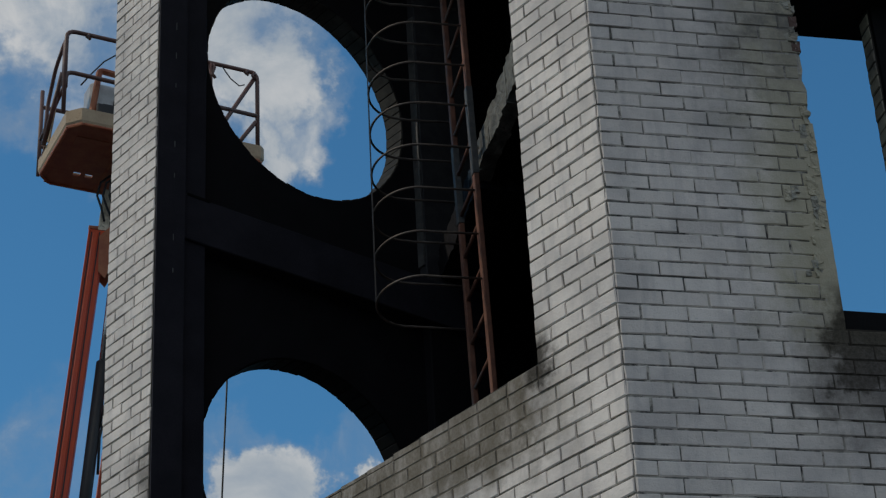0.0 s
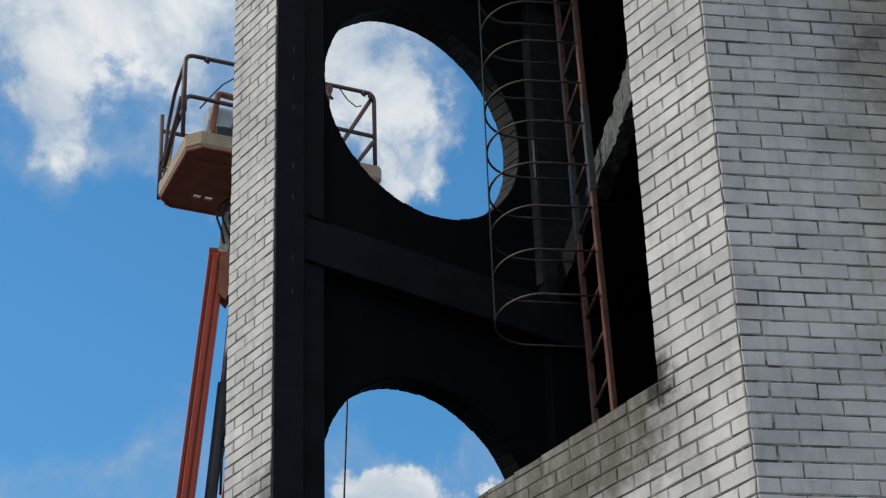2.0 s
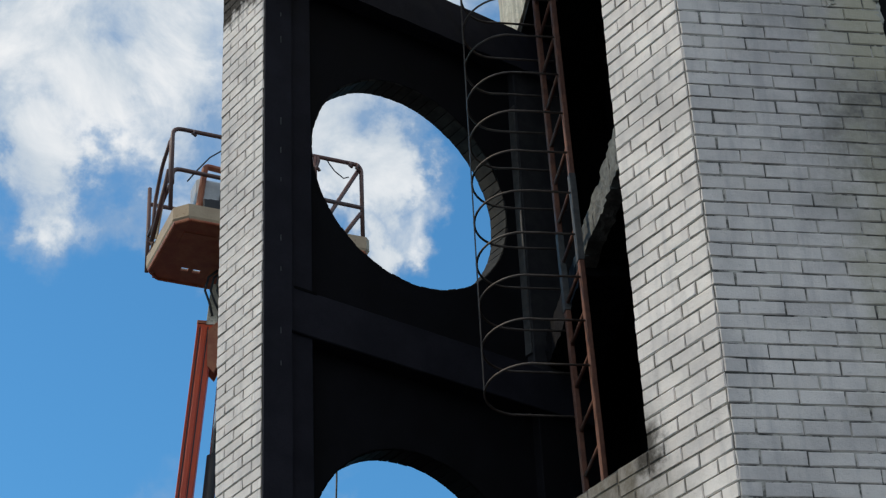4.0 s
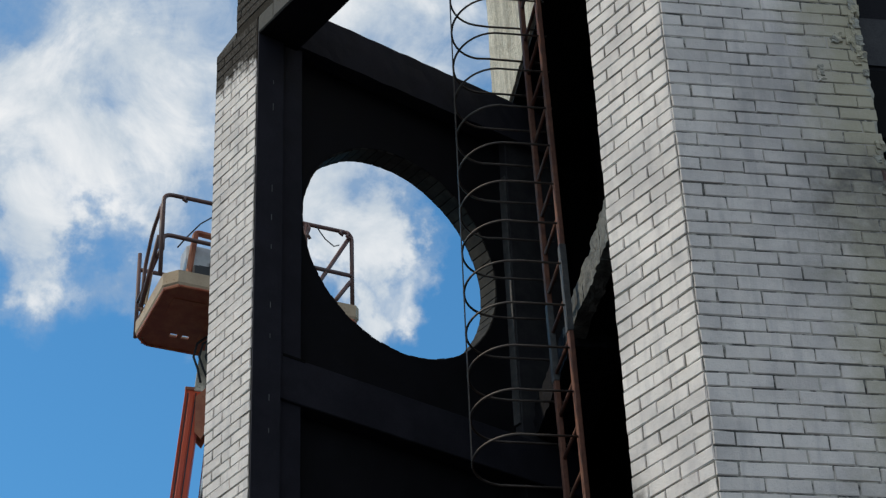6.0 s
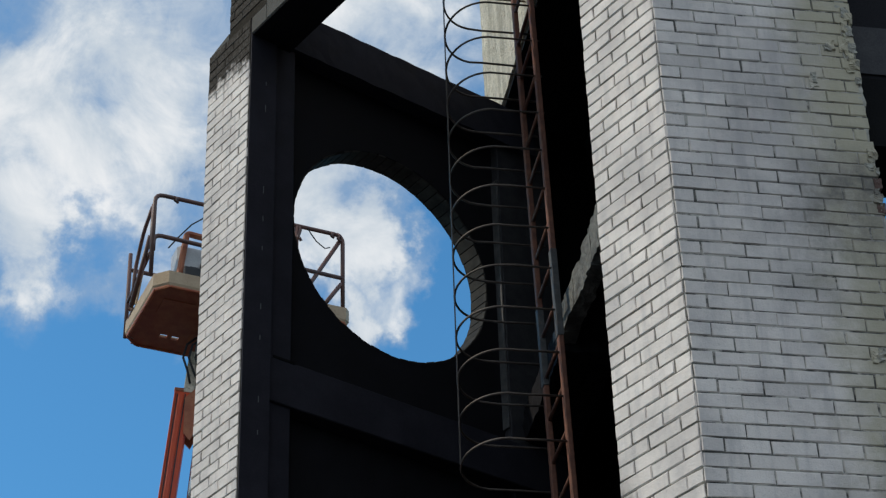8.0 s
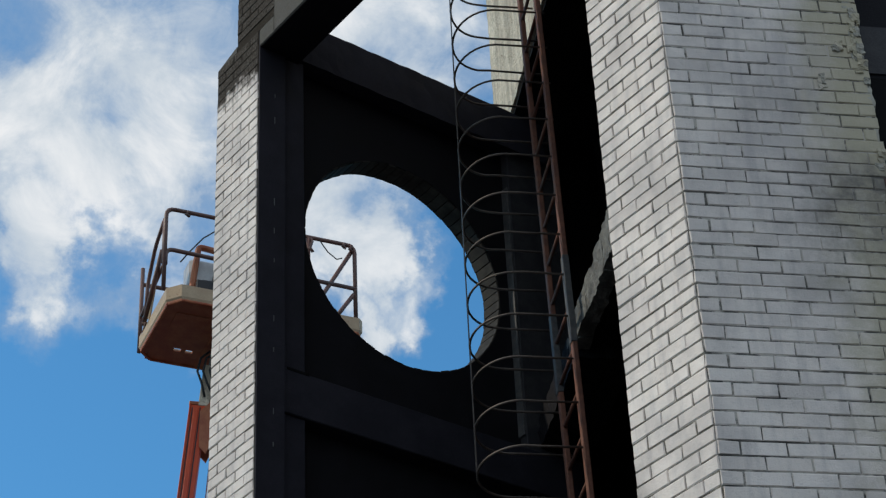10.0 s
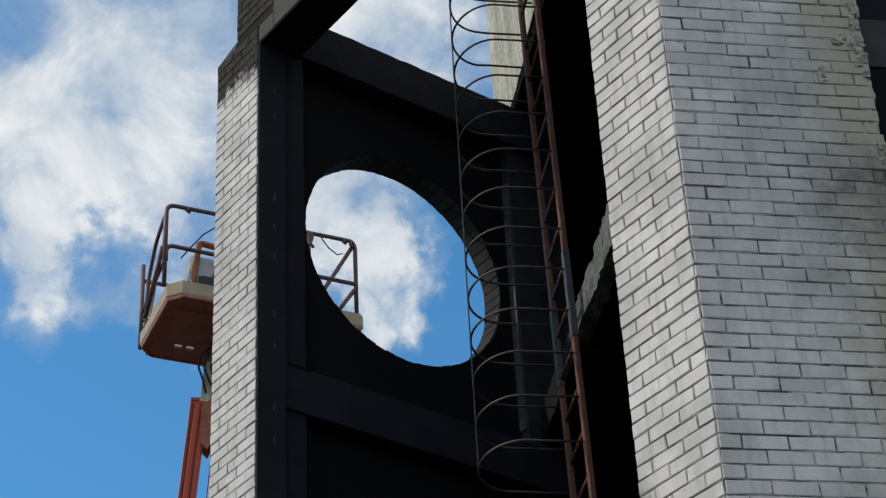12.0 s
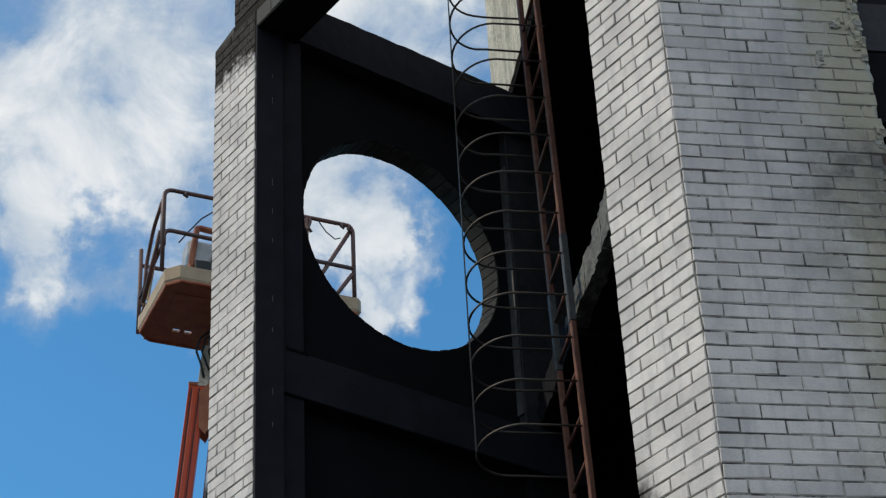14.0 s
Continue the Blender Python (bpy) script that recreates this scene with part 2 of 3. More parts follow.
M_SOOT = mat_simple("sooty_brick", (0.055, 0.050, 0.043), (0.10, 0.093, 0.08), 0.9, 9, bump=0.6)
M_RING = mat_simple("blackened_brick", (0.030, 0.028, 0.026), (0.070, 0.065, 0.058), 0.9, 9, bump=0.6)
for m in (M_BLACK, M_CHAR_SHADE, M_FRAME, M_RING, M_LIT_BLACK):
    m.node_tree.nodes["Principled BSDF"].inputs["Specular IOR Level"].default_value = 0.15
M_CEMENT = mat_simple("broken_concrete", (0.085, 0.085, 0.078), (0.23, 0.225, 0.205), 0.92, 9, bump=0.8, dist=0.012, fine=45, specks=(0.07, 0.065, 0.06))
M_EDGE = mat_simple("crumbled_mortar", (0.30, 0.285, 0.24), (0.46, 0.44, 0.38), 0.92, 11, bump=0.8, dist=0.01, fine=50, specks=(0.12, 0.10, 0.085))
M_BARE = mat_simple("bare_clay", (0.085, 0.045, 0.036), (0.15, 0.095, 0.08), 0.92, 20, bump=0.7, dist=0.006, specks=(0.4, 0.38, 0.34))
M_SMEAR = M_BRICK.copy()
M_SMEAR.name = "smeared_cement"
M_PALE = mat_simple("weathered_pale_render", (0.44, 0.385, 0.29), (0.80, 0.72, 0.58), 0.88, 6, bump=0.9, dist=0.03, fine=30, stretch=(1.3, 1.3, 0.25), specks=(0.22, 0.18, 0.13))
M_RUST = mat_simple("rusty_steel", (0.14, 0.055, 0.036), (0.25, 0.105, 0.065), 0.8, 14, 0.0, 0.6, 0.003)
M_WIRE = mat_simple("dull_steel_bar", (0.105, 0.085, 0.074), (0.175, 0.145, 0.125), 0.65, 14, 0.2, 0.4, 0.002)
M_STEEL = mat_simple("dark_grey_paint", (0.055, 0.058, 0.062), (0.12, 0.118, 0.115), 0.75, 16, specks=(0.16, 0.08, 0.055))
M_GREYPAINT = mat_simple("grey_paint", (0.10, 0.105, 0.11), (0.17, 0.175, 0.18), 0.7, 14)
M_ORANGE = mat_simple("orange_lift_paint", (0.54, 0.050, 0.012), (0.64, 0.078, 0.018), 0.55, 3, bump=0.15)
M_DARKRED = mat_simple("red_brown_lift_paint", (0.31, 0.072, 0.028), (0.42, 0.15, 0.07), 0.6, 7, bump=0.3, specks=(0.26, 0.085, 0.045))
M_RIM = mat_simple("scraped_orange_edge", (0.34, 0.07, 0.025), (0.50, 0.18, 0.08), 0.65, 7, bump=0.3, specks=(0.16, 0.08, 0.05))
M_BEIGE = mat_simple("dusty_beige_panel", (0.42, 0.30, 0.19), (0.52, 0.39, 0.26), 0.7, 4, bump=0.2, specks=(0.26, 0.13, 0.07))
M_RAIL = mat_simple("worn_brown_rail_paint", (0.115, 0.06, 0.05), (0.17, 0.085, 0.07), 0.55, 6, bump=0.2)
M_RUBBER = mat_simple("black_rubber", (0.012, 0.012, 0.013), (0.022, 0.022, 0.024), 0.6, 8)
M_CHROME = mat_simple("polished_rod", (0.55, 0.55, 0.55), (0.65, 0.65, 0.65), 0.25, 8, 1.0, 0.1)
M_ASPHALT = mat_simple("asphalt", (0.045, 0.045, 0.047), (0.06, 0.06, 0.06), 0.92, 1.5, bump=0.5, fine=60)
M_CLEAR = mat_simple("dull_clear_plastic", (0.5, 0.5, 0.5), (0.6, 0.6, 0.6), 0.4, 9)


# ---- mesh helpers ----
def link_mesh(name, bm, material, parent=None, label=""):
    me = bpy.data.meshes.new(name)
    bmesh.ops.recalc_face_normals(bm, faces=bm.faces)
    bm.to_mesh(me)
    bm.free()
    me.materials.append(material)
    ob = new(name, me)
    if parent:
        ob.parent = parent
    if label:
        ob["label"] = label
    return ob


def part(name, bm, material, parent, label=""):
    return link_mesh(name, bm, material, parent, label)


def holder(name, place=(0, 0, 0), **tags):
    ob = new(name)
    ob.empty_display_size = 0.2
    ob.location = place
    return tagged(ob, **tags)


def prism(points, z0, z1, bm=None):
    """An upright block over a plan polygon."""
    bm = bm or bmesh.new()
    lo = [bm.verts.new((p[0], p[1], z0)) for p in points]
    hi = [bm.verts.new((p[0], p[1], z1)) for p in points]
    bm.faces.new(lo)
    bm.faces.new(hi)
    k = len(points)
    for i in range(k):
        bm.faces.new((lo[i], lo[(i + 1) % k], hi[(i + 1) % k], hi[i]))
    return bm


def block(x0, x1, y0, y1, z0, z1, bm=None):
    return prism(((x0, y0), (x1, y0), (x1, y1), (x0, y1)), z0, z1, bm)


def bevel(bm, width, segments=1):
    bmesh.ops.bevel(bm, geom=list(bm.edges), offset=width, segments=segments, affect="EDGES", profile=0.6)
    return bm


def rod(points, radius, bm=None, sides=8, closed=False):
    """A round bar along a line of points."""
    bm = bm or bmesh.new()
    pts = [Vector(p) for p in points]
    k = len(pts)
    rings = []
    side = None
    for i, p in enumerate(pts):
        a = pts[i - 1] if i else (pts[-1] if closed else p)
        b = pts[(i + 1) % k] if i < k - 1 or closed else p
        d = (b - a).normalized()
        if side is None:
            side = d.orthogonal().normalized()
        side = (side - d * side.dot(d)).normalized()
        other = d.cross(side)
        rings.append([bm.verts.new(p + (side * math.cos(q) + other * math.sin(q)) * radius)
                      for q in (2 * math.pi * j / sides for j in range(sides))])
    for i in range(k if closed else k - 1):
        r, s = rings[i], rings[(i + 1) % k]
        for j in range(sides):
            bm.faces.new((r[j], r[(j + 1) % sides], s[(j + 1) % sides], s[j]))
    if not closed:
        bm.faces.new(rings[0])
        bm.faces.new(rings[-1])
    return bm


def rounded(points, radius, steps=4):
    """A line of points with its corners rounded."""
    pts = [Vector(p) for p in points]
    out = [pts[0]]
    for a, b, c in zip(pts, pts[1:], pts[2:]):
        r = min(radius, (a - b).length * 0.45, (c - b).length * 0.45)
        s, e = b + (a - b).normalized() * r, b + (c - b).normalized() * r
        for i in range(steps + 1):
            q = i / steps
            out.append(s * (1 - q) ** 2 + b * 2 * q * (1 - q) + e * q * q)
    return out + [pts[-1]]


def smooth(ob):
    for p in ob.data.polygons:
        p.use_smooth = True
    return ob


def bar(a, b, w, h, bm=None, up=UP):
    """A square-edged bar from a to b, w wide and h high."""
    bm = bm or bmesh.new()
    a, b = Vector(a), Vector(b)
    d = (b - a).normalized()
    s = d.cross(Vector(up)).normalized() * (w / 2)
    t = s.cross(d).normalized() * (h / 2)
    va = [bm.verts.new(a + s * i + t * j) for i, j in ((-1, -1), (1, -1), (1, 1), (-1, 1))]
    vb = [bm.verts.new(b + s * i + t * j) for i, j in ((-1, -1), (1, -1), (1, 1), (-1, 1))]
    bm.faces.new(va)
    bm.faces.new(vb)
    for i in range(4):
        bm.faces.new((va[i], va[(i + 1) % 4], vb[(i + 1) % 4], vb[i]))
    return bm


def rough_up(bm, size, cuts, amount, scale=9.0):
    """Cuts long edges and shakes the points, for broken masonry."""
    for _ in range(cuts):
        long_edges = [e for e in bm.edges if e.calc_length() > size]
        if not long_edges:
            break
        bmesh.ops.subdivide_edges(bm, edges=long_edges, cuts=1, use_grid_fill=True)
    bmesh.ops.triangulate(bm, faces=bm.faces)
    for v in bm.verts:
        v.co += noise.noise_vector(v.co * scale) * amount + noise.noise_vector(v.co * scale * 3.1) * amount * 0.5
    return bm


# ---- brickwork ----
BRICK_MESHES = {}


def brick_points(length, seed):
    """Corners of one brick: local x along the wall, y out of it, from the bed up."""
    rng = random.Random(seed)
    h, l, e = (COURSE - JOINT) / 2, (length - JOINT) / 2, 0.004
    j = lambda s: rng.uniform(-s, s)
    out = 0.0045 + j(0.0014)
    left, right, lift = rng.choice((-0.0025, 0, 0, 0.001)), rng.choice((-0.0025, 0, 0, 0.001)), rng.uniform(-0.0012, 0.0012)
    rows = []
    for y, inset in ((-0.03, 0.0), (out - e, 0.0), (out, e)):
        rows.append([(sx * (l - inset - (left if sx < 0 else right)) + j(0.0022), y + j(0.0012), sz * (h - inset) + lift + j(0.0021))
                     for sx, sz in ((-1, -1), (1, -1), (1, 1), (-1, 1))])
    return rows


def brick_faces(base):
    f = []
    for a in (0, 4):
        for i in range(4):
            k = (i + 1) % 4
            f.append((base + a + i, base + a + k, base + a + 4 + k, base + a + 4 + i))
    f.append((base + 8, base + 9, base + 10, base + 11))
    return f


def brick_mesh(length, variant):
    key = (round(length, 2), variant)
    if key not in BRICK_MESHES:
        pts = [p for row in brick_points(length, hash(key) % 9999) for p in row]
        me = bpy.data.meshes.new("brick")
        me.from_pydata(pts, [], brick_faces(0))
        me.materials.append(M_BRICK)
        BRICK_MESHES[key] = me
    return BRICK_MESHES[key]


def bond(length, z_lo, z_hi, start=0.0, ragged=None, closer=False):
    """Bricks of a running bond: (along from, to, bed height, course)."""
    rng = random.Random(5)
    m = math.ceil((z_lo - Z0) / COURSE - 1e-6)
    while Z0 + (m + 1) * COURSE <= z_hi + 1e-6:
        s = -BRICK / 2 if m % 2 == 0 else 0.0
        end = length + (ragged(m, rng) if ragged else 0.0)
        while s < end - 0.02:
            first = start(m) if callable(start) else start
            a, b = max(s, first), min(s + BRICK, end)
            if end - b < 0.03:
                b = end
            if closer and m % 2 == 0 and a < 0.11:
                # half bricks at the corner stand off from the next by a wide joint
                a, b = (a, b - 0.003) if a < 0.05 else (a + rng.uniform(0.0, 0.005), b)
            if b - a > 0.03:
                yield a, b, Z0 + m * COURSE, m
            s = s + BRICK if s + BRICK < end - 0.03 else end
        m += 1


def lay(parent, origin, along, outward, bricks, single, name="brick"):
    """Lays bricks as pieces of their own where single(a, b, z) holds, the rest joined."""
    along, outward, origin = Vector(along), Vector(outward), Vector(origin)
    if along.cross(outward).z < 0:
        xa = -along
    else:
        xa = along
    rng = random.Random(11)
    verts, faces = [], []
    for a, b, z, m in bricks:
        mid = origin + along * ((a + b) / 2) + UP * (z + COURSE / 2) + outward * rng.uniform(-0.0015, 0.0015)
        mat = Matrix((xa, outward, UP)).transposed().to_4x4()
        mat.translation = mid
        if single(a, b, z):
            ob = new(name, brick_mesh(b - a, rng.randrange(9)))
            ob.parent = parent
            ob.matrix_world = mat @ Matrix.Rotation(rng.uniform(-0.006, 0.006), 4, "Y")
        else:
            base = len(verts)
            for row in brick_points(b - a, rng.randrange(10000)):
                verts += [mat @ Vector(p) for p in row]
            faces += brick_faces(base)
    if verts:
        me = bpy.data.meshes.new("brickwork")
        me.from_pydata(verts, [], faces)
        me.materials.append(M_BRICK)
        ob = new("brickwork", me)
        ob.parent = parent
        tagged(ob, kind="stuff")


# ---- ground ----
bm = bmesh.new()
bmesh.ops.create_circle(bm, cap_ends=True, segments=64, radius=2500)
tagged(link_mesh("ground", bm, M_ASPHALT), "dark grey asphalt ground around the tower", "ground", kind="structure")

# ---- tower ----
# corner pier: its core, with a mortar face on each side
core = prism([(0.012, 0.012), (0.012, 0.50), (0.34, 0.50), tuple(sv(0.98, 0.42)[:2]), tuple(sv(0.98, 0.012)[:2])], 0, TOP)
pier_1 = tagged(link_mesh("pier_1", core, M_CHAR_SHADE), "white-painted brick corner pier with a torn, cement-smeared edge", "pier", kind="structure")
face_w = part("west_face", block(0.0, 0.05, 0.0, PIER_W - 0.004, 0, TOP), M_MORTAR, pier_1)
face_s = part("south_face", prism([tuple(sv(u, v)[:2]) for u, v in ((0, 0), (PIER_S - 0.012, 0), (PIER_S - 0.012, 0.05), (0, 0.05))], 0, TOP), M_MORTAR_RUN, pier_1)

bm = prism([tuple(sv(u, v)[:2]) for u, v in ((0.93, 0.0), (0.995, 0.0), (0.995, 0.30), (0.93, 0.30))], 5.75, 9.4)
rough_up(bm, 0.05, 8, 0.013, 14.0)
part("broken_edge", bm, M_EDGE, pier_1, "rough broken mortar edge")

rng = random.Random(8)
bm = bmesh.new()
rows = []
for i in range(24):
    z = 5.56 + i * 0.05
    edge = 0.925 + 0.05 * noise.noise((0, 3.1, z * 3)) + rng.uniform(-0.025, 0.025) + 0.05 * (max(0, i - 11) / 12) ** 1.5 + 0.04 * (max(0, 3 - i) / 3)
    edge = min(edge, 0.985)
    us = [edge, (edge + 1.0) / 2, 1.003]
    rows.append([bm.verts.new(sv(u, -d + rng.uniform(-0.002, 0.002), z)) for u, d in zip(us, (0.003, 0.009 if i > 2 else 0.003, 0.009 if i > 2 else 0.002))] + [bm.verts.new(sv(1.0, 0.24, z))])
for a, b in zip(rows, rows[1:]):
    for k in range(3):
        bm.faces.new((a[k], a[k + 1], b[k + 1], b[k]))
for k, (z, l) in enumerate(((7.10, 0.035), (7.24, 0.03))):
    b2 = prism([tuple(sv(u, v)[:2]) for u, v in ((1.0 - l, -0.006), (1.006, -0.006), (1.006, 0.1), (1.0 - l, 0.1))], z + 0.006, z + 0.062)
    part("bare_brick_end", rough_up(b2, 0.025, 4, 0.006, 30.0), M_BARE, pier_1, "broken brick end, bare red clay")
part("smeared_cement", bm, M_SMEAR, pier_1, "yellow-grey cement smeared over the edge")

# lumps of mortar left where another wall was torn off
rng = random.Random(31)
TORN = [(0.940, 0.996, 6.15, 6.82, 26), (0.83, 0.93, 6.32, 6.37, 6), (0.87, 0.93, 5.90, 6.10, 5), (0.945, 0.996, 7.86, 8.32, 18),
        (0.84, 0.94, 8.06, 8.11, 6), (0.74, 0.79, 7.84, 7.88, 3), (0.955, 0.996, 7.18, 7.46, 7), (0.955, 0.996, 8.4, 9.3, 12)]
for u0, u1, z0, z1, count in TORN:
    for k in range(count):
        z, u = rng.uniform(z0, z1), rng.uniform(u0, u1)
        w, h = rng.uniform(0.007, 0.022), rng.uniform(0.012, 0.034)
        b2 = prism([tuple(sv(u + a, v)[:2]) for a, v in ((-w, -0.004 - rng.uniform(0.002, 0.012)), (w * 0.8, -0.006 - rng.uniform(0.0, 0.012)), (w * 0.8, 0.02), (-w, 0.02))], z - h, z + h)
        part("mortar_lump", rough_up(b2, 0.012, 4, 0.009, 40.0), (M_SMEAR, M_EDGE, M_SMEAR)[k % 3], pier_1)

# low west wall under the opening, far pier


def sill_top(y):
    return SILL - 0.042 * (y - PIER_W)


def sloped(bm, drop):
    """Lets the upper side of a block follow the fall of the sill."""
    top = max(v.co.z for v in bm.verts)
    for v in bm.verts:
        if v.co.z > top - 0.03:
            v.co.z += sill_top(v.co.y) - SILL - (drop if v.co.z < top - 1e-4 else 0.0)
    return bm


wall_west = tagged(link_mesh("wall_west", sloped(block(0.0, 0.20, PIER_W - 0.004, FAR_Y, 0, SILL - 0.012), 0.0), M_MORTAR), "white brick wall below the tower opening, smeared with brown-black paint", "wall", kind="structure")
part("sill", rough_up(sloped(block(0.0, 0.205, PIER_W, FAR_Y - 0.004, SILL - 0.014, SILL), 0.0), 0.12, 5, 0.004, 12.0), M_SOOT, wall_west, "blackened rough sill")
bm = prism([(0.0, FAR_Y), (0.0, FAR_END), (0.18, FAR_END), (0.18, FAR_Y)], 0, 10.74)
pier_2 = tagged(link_mesh("pier_2", bm, M_MORTAR), "slender white-painted brick pier with blackened top", "pier", kind="structure")
part("inner_face", block(0.004, 0.20, FAR_Y - 0.012, FAR_Y + 0.01, 0, 10.72), M_FRAME, pier_2, "black-painted inner face")
bm = prism([(0.004, 3.46), (0.004, 3.925), (0.3, 3.925), (0.3, 3.46)], 10.74, 12.4)
part("upper_shaft", bm, M_MORTAR, pier_2)
bm = bmesh.new()
for a in (0.0, 0.18):
    for q in ((FAR_END, 10.74), (3.93, 10.74), (3.93, 10.79)):
        bm.verts.new((a, *q))
v = list(bm.verts)
bm.faces.new(v[:3])
bm.faces.new(v[3:])
for i in range(3):
    bm.faces.new((v[i], v[(i + 1) % 3], v[3 + (i + 1) % 3], v[3 + i]))
part("coping", bm, M_SOOT, pier_2, "sloping blackened coping")

for k in (0, 1, 3, 4, 6, 7, 8, 11, 12):
    part("drip_mark", block(0.119, 0.1225, FAR_Y - 0.016, FAR_Y - 0.011, 7.62 + 0.216 * k, 7.65 + 0.216 * k + 0.012 * (k % 3)), M_GREYPAINT, pier_2)

# beam over the west opening
bm = bevel(block(0.0, 0.32, 0.45, 3.47, 10.60, 11.25), 0.006)
west_beam = tagged(link_mesh("beam_west", bm, M_SOOT), "sooty painted beam over the tower opening", "beam", kind="structure")
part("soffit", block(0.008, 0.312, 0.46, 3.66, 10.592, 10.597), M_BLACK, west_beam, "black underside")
part("bearing", bevel(block(0.002, 0.30, 3.472, 3.648, 10.60, 10.738), 0.004), M_SOOT, west_beam, "sooty end bearing on the pier")

# north frame: columns and beams, then the infill with round openings
frame_n = holder("frame_north", (0, FRAME_Y, 0), label="black-painted concrete frame behind the opening", category="frame", kind="structure")


def frame_part(name, x0, x1, y0, y1, z0, z1):
    ob = part(name, bevel(block(x0, x1, y0 - FRAME_Y, y1 - FRAME_Y, z0, z1), 0.006), M_FRAME, frame_n)
    return ob


frame_part("column", 0.19, 0.385, FRAME_Y, WALL_Y + 0.01, 0, 10.66)
# one column: black below, paler above, the light on it put into colour
part("column", bevel(block(2.125, 2.62, 0.03, WALL_Y + 0.16 - FRAME_Y, 0, 8.0), 0.006), M_BLACK, frame_n)
part("column", bevel(block(2.125, 2.62, 0.03, WALL_Y + 0.16 - FRAME_Y, 8.003, 10.95), 0.006), M_LIT_BLACK, frame_n, "black concrete column, its light put into a paler colour")
# added grey strip, imitates light along the column's side by its colour
part("lit_strip", bevel(block(2.108, 2.122, 0.035, 0.10, 8.35, 10.35), 0.003), M_STEEL, frame_n, "grey strip standing for the column's lit side")
for k in range(3):
    z = 7.905 - 2.754 * k
    frame_part("beam", 0.19, 2.60, FRAME_Y - 0.02, WALL_Y + 0.01, z, z + 0.31)
part("crack", block(0.24, 0.40, -0.024, -0.019, 8.205, 8.222), M_CHAR_SHADE, frame_n)
bm = block(0.30, 2.45, -0.02, WALL_Y + 0.2 - FRAME_Y, 10.66, 11.0)
part("beam", rough_up(bm, 0.10, 6, 0.006, 15.0), M_FRAME, frame_n, "black beam with a chipped top edge")


LOW_X, LOW_Z = CX - 0.035, CZ - STOREY - 0.02


def holed_wall(z0, z1, cx, cz):
    """Infill with one round opening through it."""
    bm = bmesh.new()
    x0, x1, k = 0.2, 2.45, 96
    rings = []
    for y in (WALL_Y, WALL_Y + WALL_T):
        ring, rim = [], []
        for i in range(k):
            q = 2 * math.pi * (i + 0.5) / k
            d = Vector((math.cos(q), math.sin(q)))
            r = CR + 0.006 * noise.noise((d.x * 9, d.y * 9, cz)) + 0.004
            ring.append(bm.verts.new((cx + d.x * r, y, cz + d.y * r)))
            t = min(((x1 - cx) if d.x > 0 else (cx - x0)) / max(abs(d.x), 1e-6), ((z1 - cz) if d.y > 0 else (cz - z0)) / max(abs(d.y), 1e-6))
            rim.append(bm.verts.new((cx + d.x * t, y, cz + d.y * t)))
        rings.append((ring, rim))
    (a, ar), (b, br) = rings
    for i in range(k):
        j = (i + 1) % k
        bm.faces.new((a[i], a[j], ar[j], ar[i]))
        bm.faces.new((b[i], br[i], br[j], b[j]))
        bm.faces.new((a[i], b[i], b[j], a[j]))
    return bm


east_return = block(2.625, 3.4, WALL_Y + 0.02, WALL_Y + 0.16, 0, 11.1)
wall_north = tagged(link_mesh("wall_north", holed_wall(CZ - STOREY / 2, CZ + STOREY / 2, CX, CZ), M_BLACK),
                    "black-painted wall with large round openings", "wall", kind="structure")
part("infill", holed_wall(CZ - STOREY * 1.5, CZ - STOREY / 2, LOW_X, LOW_Z), M_BLACK, wall_north)
part("infill", block(0.2, 2.45, WALL_Y, WALL_Y + WALL_T, 0, CZ - STOREY * 1.5), M_BLACK, wall_north)

# added near-black panel, closes the gap towards the unlit east room
part("return", east_return, M_CHAR_SHADE, wall_north)

# east wall, turned with the street face: recessed infill between rough beams, black for the room's shade
U = 0.24
wall_east = tagged(link_mesh("wall_east", prism([tuple(sv(u, v)[:2]) for u, v in ((0.94, 0.44), (1.04, 0.44), (1.04, 5.6), (0.94, 5.6))], 0, 13.0), M_CHAR_SHADE),
                   "recessed wall behind the ladder, black in place of the room's shade", "wall", kind="structure")


def east_beam(name, u0, u1, v0, v1, z0, z1, mat, label, amount):
    bm = prism([tuple(sv(u, v)[:2]) for u, v in ((u0, v0), (u1, v0), (u1, v1), (u0, v1))], z0, z1)
    rough_up(bm, 0.12, 6, amount)
    return part(name, bm, mat, wall_east, label)


east_beam("upper_beam", U, 0.94, 1.2, 5.05, 11.18, 13.2, M_PALE, "pale weathered render, streaked", 0.008)
# near-black sheet under the beam, the room's shade put into its colour
part("soffit", prism([tuple(sv(u, v)[:2]) for u, v in ((U + 0.02, 0.5), (0.94, 0.5), (0.94, 5.03), (U + 0.02, 5.03))], 11.14, 11.165), M_CHAR_SHADE, wall_east)
bm = bmesh.new()
rng = random.Random(21)
v = 1.0
while v < 3.2:
    # lumps of broken concrete side by side, standing out unevenly
    l = rng.uniform(0.16, 0.34)
    top = 8.69 - 0.088 * (v - 1.0) + rng.uniform(-0.014, 0.014)
    prism([tuple(sv(u, w)[:2]) for u, w in ((U - rng.uniform(0.0, 0.016), v - 0.02), (0.33, v - 0.02), (0.33, v + l), (U - rng.uniform(0.0, 0.016), v + l))], 8.33 + rng.uniform(-0.012, 0.012), top, bm)
    v += l
rough_up(bm, 0.045, 7, 0.011, 17.0)
